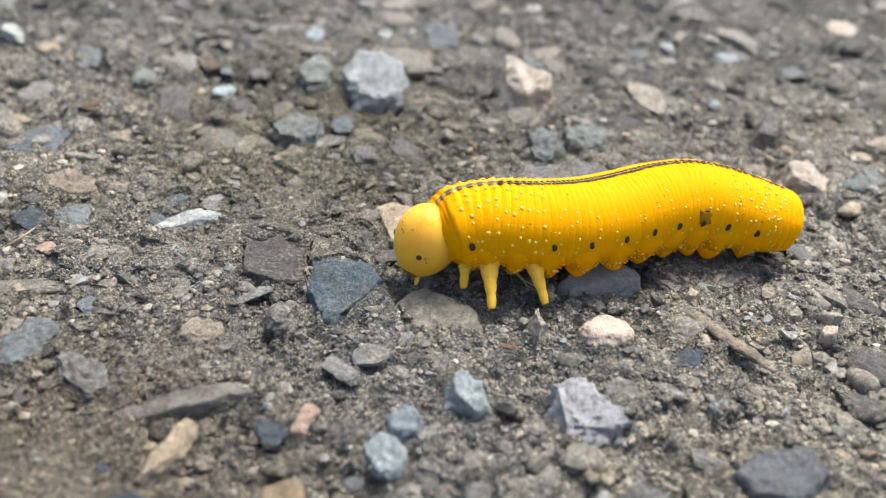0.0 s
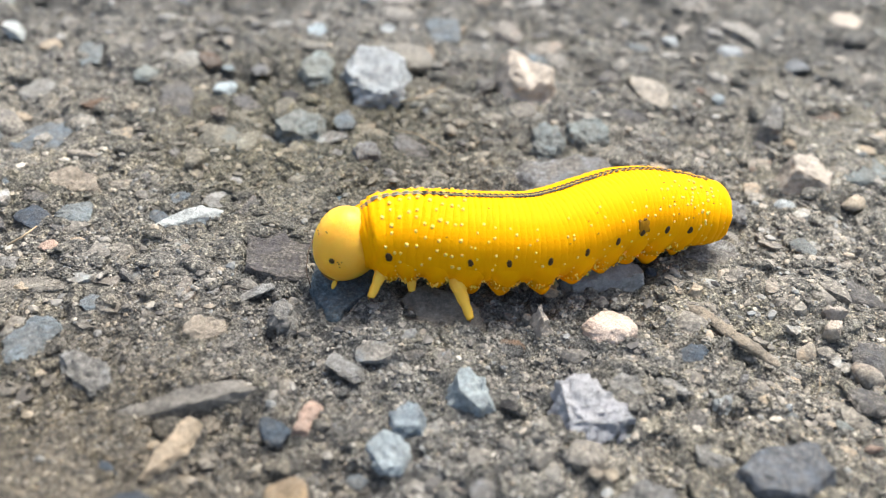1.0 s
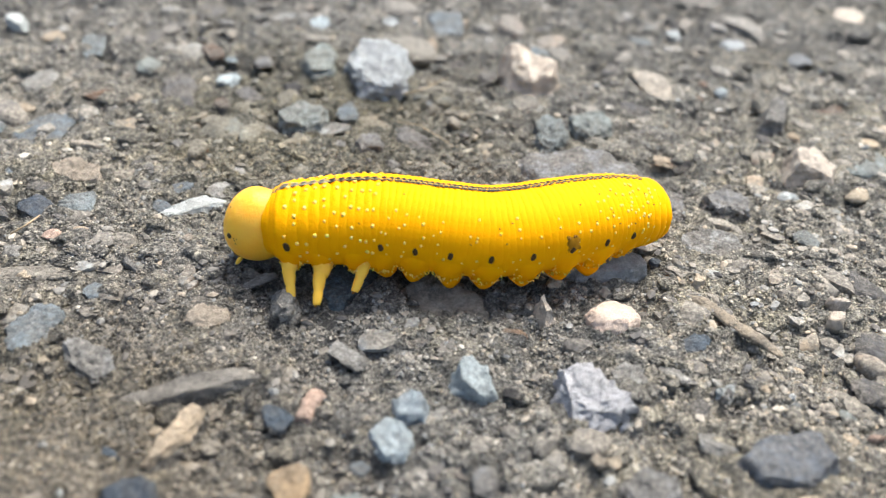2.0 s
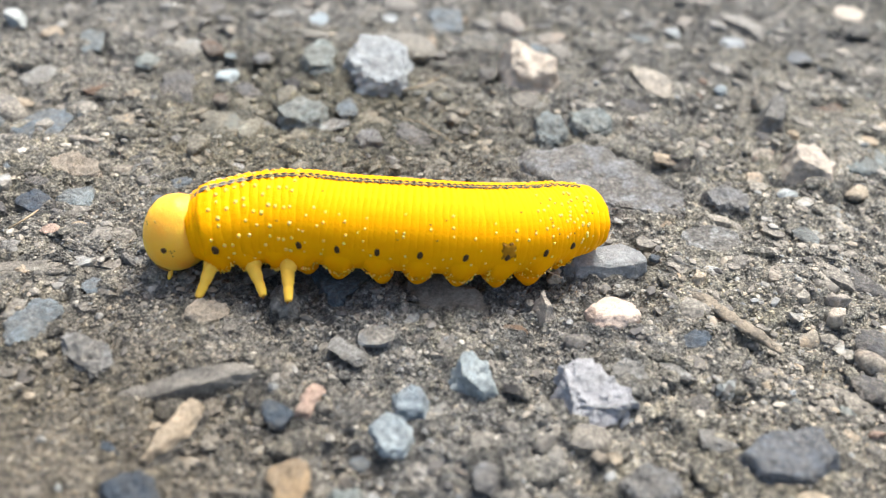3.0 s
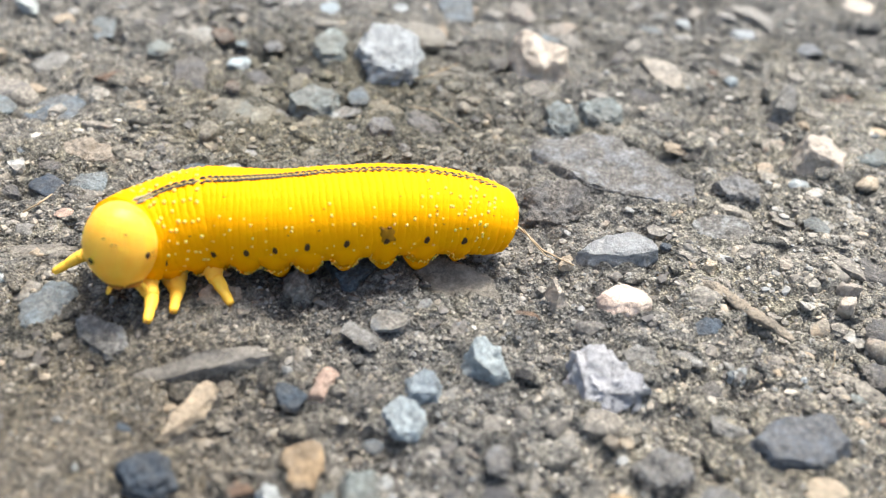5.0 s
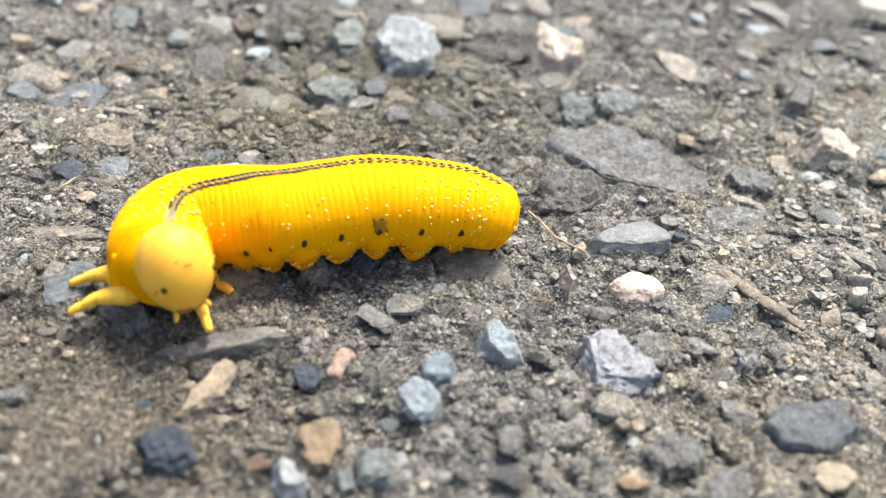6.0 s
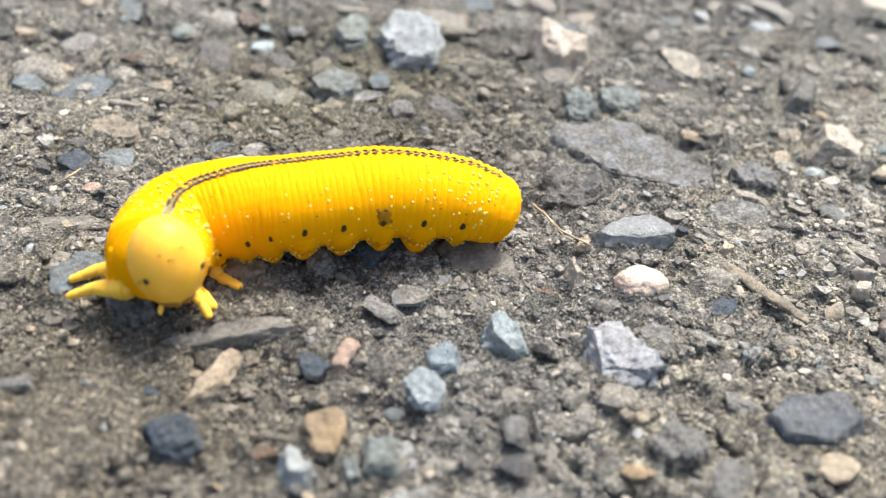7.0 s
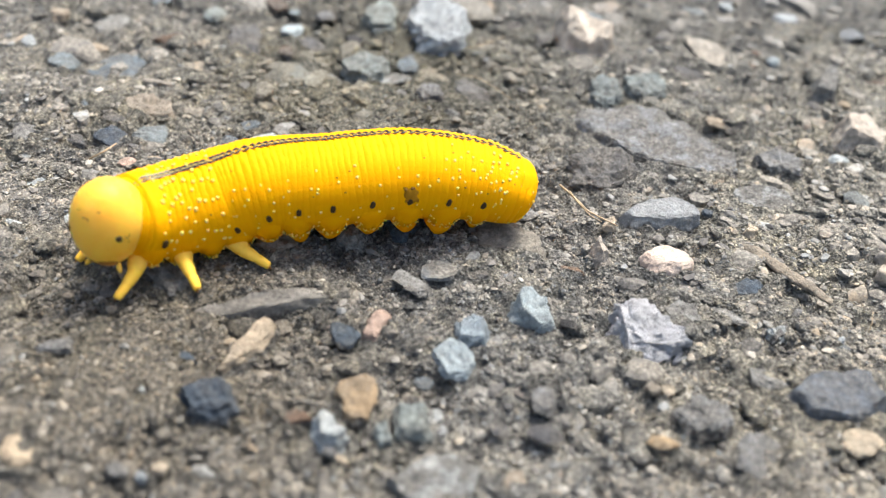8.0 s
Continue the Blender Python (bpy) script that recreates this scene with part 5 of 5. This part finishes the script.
# broken aggregate, flush with the binder and dusted over
def aggregate(count, seed, lo, hi, level, sink):
    rs = np.random.RandomState(seed)
    v0, f0 = grain_ball(level)
    v0 = v0.astype(np.float32)
    y = 26 + 130 * rs.rand(count) ** 1.15
    x = 5 + (0.52 * y + 12) * rs.uniform(-1, 1, count)
    free = (bedded(x, y)[0] > 1.1) & ((lo < 1) | (y > 82)) & ((y > 62) | (rs.rand(count) < 0.55))
    x, y, count = x[free], y[free], int(free.sum())
    p = np.repeat(v0[None], count, 0)
    for _ in range(5):
        nrm = rs.normal(0, 1, (count, 3)) * (1, 1, 0.6)
        nrm /= np.linalg.norm(nrm, axis=1, keepdims=True)
        e = np.maximum(0, np.einsum("nvi,ni->nv", p, nrm) - rs.uniform(0.5, 0.88, (count, 1)))
        p -= nrm[:, None] * e[..., None]
    p[..., 2] = np.minimum(p[..., 2], rs.uniform(0.4, 0.7, (count, 1)) + p[..., 0] * rs.normal(0, 0.15, (count, 1)) + p[..., 1] * rs.normal(0, 0.15, (count, 1)))
    p *= 1 + 0.09 * (rs.rand(count, len(v0), 1) - 0.5)
    size = np.minimum(hi, lo * (rs.pareto(2.3, count) + 1))
    p *= np.stack([rs.uniform(0.9, 1.6, count), rs.uniform(0.65, 1.0, count), rs.uniform(0.5, 0.9, count)], -1)[:, None]
    turn = rs.uniform(0, 2 * np.pi, count)
    c, s = np.cos(turn)[:, None], np.sin(turn)[:, None]
    px, py = p[..., 0] * c - p[..., 1] * s, p[..., 0] * s + p[..., 1] * c
    z = ground_height(x, y) - size * rs.uniform(*sink, count)
    pts = np.stack([px, py, p[..., 2]], -1) * size[:, None, None] + np.stack([x, y, z], -1)[:, None]
    return pts.reshape(-1, 3) * MM, (f0[None] + len(v0) * np.arange(count)[:, None, None]).reshape(-1, 3)


for count, seed, lo, hi, level, sink in ((3000, 31, 0.55, 1.6, 2, (0.25, 0.55)), (330, 32, 1.15, 3.2, 3, (0.1, 0.35))):
    v, f = aggregate(count, seed, lo, hi, level, sink)
    broken = new("broken_aggregate", array_mesh("broken_aggregate", v, f, AGGREGATE))
    broken.parent = ground
    broken.data.set_sharp_from_angle(angle=radians(42))
    tagged(broken, "small broken stones bedded in the asphalt, dusty grey and tan", kind="stuff")


# crumbs of the binder: lumps of crust, half of them heaped against the stones
def crumbs(count, seed):
    rs = np.random.RandomState(seed)
    v0, f0 = grain_ball(2)
    b = np.array(beds)
    k = rs.choice(len(b), count, p=(b[:, 2] + b[:, 3]) / (b[:, 2] + b[:, 3]).sum())
    a, q = rs.uniform(0, 2 * np.pi, count), rs.uniform(0.92, 1.25, count)
    c, s = np.cos(np.radians(b[k, 6])), np.sin(np.radians(b[k, 6]))
    dx, dy = q * b[k, 2] * np.cos(a), q * b[k, 3] * np.sin(a)
    near = rs.rand(count) < 0.65
    x = np.where(near, b[k, 0] + dx * c - dy * s, rs.uniform(-66, 84, count))
    y = np.where(near, b[k, 1] + dx * s + dy * c, rs.uniform(22, 158, count))
    free = bedded(x, y)[0] > 0.85
    x, y, near, count = x[free], y[free], near[free], int(free.sum())
    size = np.minimum(1.5, 0.38 * (rs.pareto(2.0, count) + 1)) * np.where(near, 0.75, 1.0)
    turn = rs.uniform(0, 2 * np.pi, count)
    bumps = 1 + sum(amp * np.sin(np.einsum("nij,vj->nvi", rs.normal(0, fr, (count, 3, 3)), v0) + rs.uniform(0, 6.28, (count, 1, 3))).sum(-1) for amp, fr in ((0.14, 1.6), (0.08, 3.5)))
    shape = v0[None] * bumps[..., None] * np.stack([rs.uniform(0.9, 1.7, count), rs.uniform(0.6, 1.0, count), rs.uniform(0.3, 0.55, count)], -1)[:, None]
    c, s = np.cos(turn)[:, None], np.sin(turn)[:, None]
    px, py = shape[..., 0] * c - shape[..., 1] * s, shape[..., 0] * s + shape[..., 1] * c
    z = ground_height(x, y) - 0.05 * size
    pts = np.stack([px, py, shape[..., 2]], -1) * size[:, None, None] + np.stack([x, y, z], -1)[:, None]
    return pts.reshape(-1, 3) * MM, (f0[None] + len(v0) * np.arange(count)[:, None, None]).reshape(-1, 3)


v, f = crumbs(3200, 15)
crust = new("binder_crumbs", array_mesh("binder_crumbs", v, f, ASPHALT))
crust.parent = ground
tagged(crust, "crumbling lumps of dusty asphalt binder", kind="stuff")


# sand that clings to the stones, thickest round their edges
def clinging(count, seed):
    rs = np.random.RandomState(seed)
    places, chance = [], []
    for ob in [o for o in scene.objects if o.name.split(".")[0] in ("stone", "pebble")]:
        mesh = ob.data
        p, q = np.empty(len(mesh.vertices) * 3), np.empty(len(mesh.vertices) * 3)
        mesh.vertices.foreach_get("co", p)
        mesh.vertices.foreach_get("normal", q)
        m = np.array(ob.matrix_local)
        p = p.reshape(-1, 3) @ m[:3, :3].T + m[:3, 3]
        p, q = p[q[2::3] > 0.25], q[2::3][q[2::3] > 0.25]
        p, q = p[p[:, 2] > -0.0006], q[p[:, 2] > -0.0006]
        if len(p):
            area = np.prod(np.ptp(p[:, :2], axis=0)) if len(p) > 3 else 0.0
            low = 1.0 + 3.0 * np.clip(1 - (p[:, 2] - p[:, 2].min()) / max(1e-6, np.ptp(p[:, 2])), 0, 1) ** 2
            places.append(p)
            chance.append(low / low.sum() * area)
    places, chance = np.concatenate(places), np.concatenate(chance)
    k = rs.choice(len(places), count, p=chance / chance.sum())
    v0, f0 = grain_ball(0)
    size = np.minimum(0.28, 0.085 * (rs.pareto(2.3, count) + 1))
    at = places[k] / MM + rs.normal(0, 0.08, (count, 3)) * (1, 1, 0)
    pts = v0[None] * (1 + 0.5 * (rs.rand(count, len(v0), 1) - 0.5)) * size[:, None, None] + at[:, None]
    return pts.reshape(-1, 3) * MM, (f0[None] + len(v0) * np.arange(count)[:, None, None]).reshape(-1, 3)


v, f = clinging(40000, 9)
grit = new("dust_grains", array_mesh("dust_grains", v, f, GRIT))
grit.parent = ground
tagged(grit, "fine sand clinging to the stones", kind="stuff")


# ---- dry straws lying on the asphalt ----
def straw(points, thick, label, material=STRAW):
    """A thin dry stalk along some points, in millimetres."""
    bm = bmesh.new()
    rows = []
    pts = [Vector(p) * MM for p in points]
    for k, p in enumerate(pts):
        way = (pts[min(k + 1, len(pts) - 1)] - pts[max(k - 1, 0)]).normalized()
        a = way.cross(Vector((0, 0, 1))).normalized()
        b = way.cross(a)
        q = thick * MM * (1 - 0.5 * k / len(pts))
        rows.append([bm.verts.new(p + a * q * math.cos(i * math.pi / 3) + b * q * math.sin(i * math.pi / 3)) for i in range(6)])
    for a, b in zip(rows, rows[1:]):
        for i in range(6):
            bm.faces.new((a[i], a[(i + 1) % 6], b[(i + 1) % 6], b[i]))
    bm.faces.new(rows[0][::-1])
    bm.faces.new(rows[-1])
    return tagged(link_mesh("straw", bm, material), label, "straw", group="dry straws on the asphalt")


def twig(points, thick, label):
    """A gnarled twig along some points, in millimetres."""
    bm = bmesh.new()
    rows = []
    rr = random.Random(3)
    pts = []
    for p, q in zip(points, points[1:]):
        pts += [Vector(p).lerp(Vector(q), k / 4) * MM for k in range(4)]
    for k, p in enumerate(pts):
        way = (pts[min(k + 1, len(pts) - 1)] - pts[max(k - 1, 0)]).normalized()
        a = way.cross(Vector((0, 0, 1))).normalized()
        b = way.cross(a)
        q = thick * MM * rr.uniform(0.8, 1.1) * min(1, 0.4 + k * 0.15, 0.4 + (len(pts) - k) * 0.1)
        rows.append([bm.verts.new(p + (a * math.cos(i * math.pi / 5) + b * 0.5 * math.sin(i * math.pi / 5)) * q * rr.uniform(0.7, 1.25)) for i in range(10)])
    for a, b in zip(rows, rows[1:]):
        for i in range(10):
            bm.faces.new((a[i], a[(i + 1) % 10], b[(i + 1) % 10], b[i]))
    bm.faces.new(rows[0][::-1])
    bm.faces.new(rows[-1])
    return tagged(link_mesh("twig", bm, TWIG), label, "twig")


straw([(12.1, 74.9, 1.6), (13.4, 73.8, 1.2), (14.8, 72.1, 0.9), (16.2, 71.4, 0.7), (17.6, 70.6, 0.6)], 0.11, "thin dry straw-coloured stalk lying on the asphalt")
straw([(13.0, 74.1, 1.6), (13.8, 72.8, 1.3), (15.0, 71.4, 0.9), (16.1, 71.0, 0.6)], 0.07, "hair-thin dry stalk beside a thicker one")
straw([(-32.8, 72.0, 0.7), (-31.8, 73.2, 0.9), (-31.0, 74.6, 1.1)], 0.1, "short pale dry stalk on rough asphalt")
straw([(-5.4, 76.1, 0.8), (-5.5, 73.6, 0.9), (-5.3, 71.1, 0.8), (-4.5, 68.9, 0.6)], 0.06, "hair-thin dark brown rootlet on the asphalt", ROOT)
straw([(0.6, 95.4, 1.4), (3.1, 94.8, 1.5), (5.4, 93.0, 1.3), (7.0, 91.6, 1.0)], 0.05, "fine grey fibre lying across stones")
straw([(1.0, 101.6, 1.6), (2.9, 102.5, 1.8), (5.7, 106.5, 1.4)], 0.06, "pale bent fibre beside a whitish stone")
straw([(37.8, 59.9, 0.3), (38.1, 60.6, 0.8), (38.2, 61.4, 1.4)], 0.05, "tiny upright dry fibre in the dust")
twig([(28.9, 70.6, 0.0), (30.2, 69.6, 0.15), (31.4, 68.2, 0.2), (32.6, 66.8, 0.15), (33.8, 65.6, 0.2), (34.9, 64.5, 0.1), (36.1, 63.2, -0.1)], 0.68, "tan woody twig pressed into the asphalt")


def feet_of(t, spine, roll, feet, before, after):
    """All six feet: left ones and what is known of the right ones as given, the rest mirrored."""
    out = {}
    for row in range(3):
        m = frame_at(spine, LEG_STATION[row], 0)
        for side in (1, -1):
            k = row if side > 0 else row + 3
            if k < len(feet):
                p = Vector((feet[k][0] * MM, feet[k][1] * MM, 0.35 * MM))
                moved = [math.dist(feet[k], f[k]) for f in (before, after) if k < len(f)]
                if len(moved) == 2 and min(moved) > 1.2:
                    p.z += 0.7 * MM
            else:
                q = m.inverted() @ out[(row, 1)]
                p = m @ Vector((q.x, -q.y, q.z))
                p.z = out[(row, 1)].z
            out[(row, side)] = p
    return out


def motions():
    crawls.sort(key=lambda c: c[0])
    root, ring_rows, head_rows = [], [[] for _ in rings], []
    leg_rows = [[[], []] for _ in legs]
    for k, (t, head_yaw, roll, spine, feet) in enumerate(crawls):
        twist = float(np.interp(t, [4.2, 5.3, 6.0, 6.5, 7.0, 7.5, 8.0], [0, 14, 20, 20, 17, 12, 9]))
        base = Matrix.Translation((spine[5][0] * MM, spine[5][1] * MM, 0))
        off = base.inverted()
        root.append((t, base))
        for rows, (ob, u) in zip(ring_rows, rings):
            rows.append((t, off @ frame_at(spine, u, roll, twist)))
        head_rows.append((t, off @ pose(*((spine[0] - [0, 0, 0.25]) * MM), 0, -6, head_yaw)))
        known = feet_of(t, spine, roll, feet, crawls[max(k - 1, 0)][4], crawls[min(k + 1, len(crawls) - 1)][4])
        for rows, (row, side, upper, lower) in zip(leg_rows, legs):
            m = frame_at(spine, LEG_STATION[row], roll, twist)
            r = radius_at(LEG_STATION[row])
            hip = m @ Vector((0.2 * MM, side * 0.52 * r * MM, -0.76 * r * MM))
            foot = known[(row, side)]
            if (foot - hip).length < 4.85 * MM:
                inner = hip.lerp(m @ Vector((0, side * 0.2 * r * MM, 0)), 0.4)
                hip = foot + (inner - foot).normalized() * 4.85 * MM
            reach = min((foot - hip).length, (UPPER + LOWER) * 0.985 * MM)
            foot = hip + (foot - hip).normalized() * reach
            bend = math.sqrt(max(0, (UPPER * MM) ** 2 - (reach / 2) ** 2))
            outward = (m.to_3x3() @ Vector((0.15, side, 0.1)))
            along = (foot - hip).normalized()
            outward = (outward - along * outward.dot(along)).normalized()
            knee = hip + (foot - hip) / 2 + outward * bend
            ahead = m.to_3x3() @ Vector((1, 0, 0))
            rows[0].append((t, off @ aim(hip, knee, ahead)))
            rows[1].append((t, off @ aim(knee, foot, ahead)))
    walk(caterpillar, root)
    for rows, (ob, u) in zip(ring_rows, rings):
        walk(ob, rows)
    walk(head, head_rows)
    for rows, (row, side, upper, lower) in zip(leg_rows, legs):
        walk(upper, rows[0])
        walk(lower, rows[1])


motions()
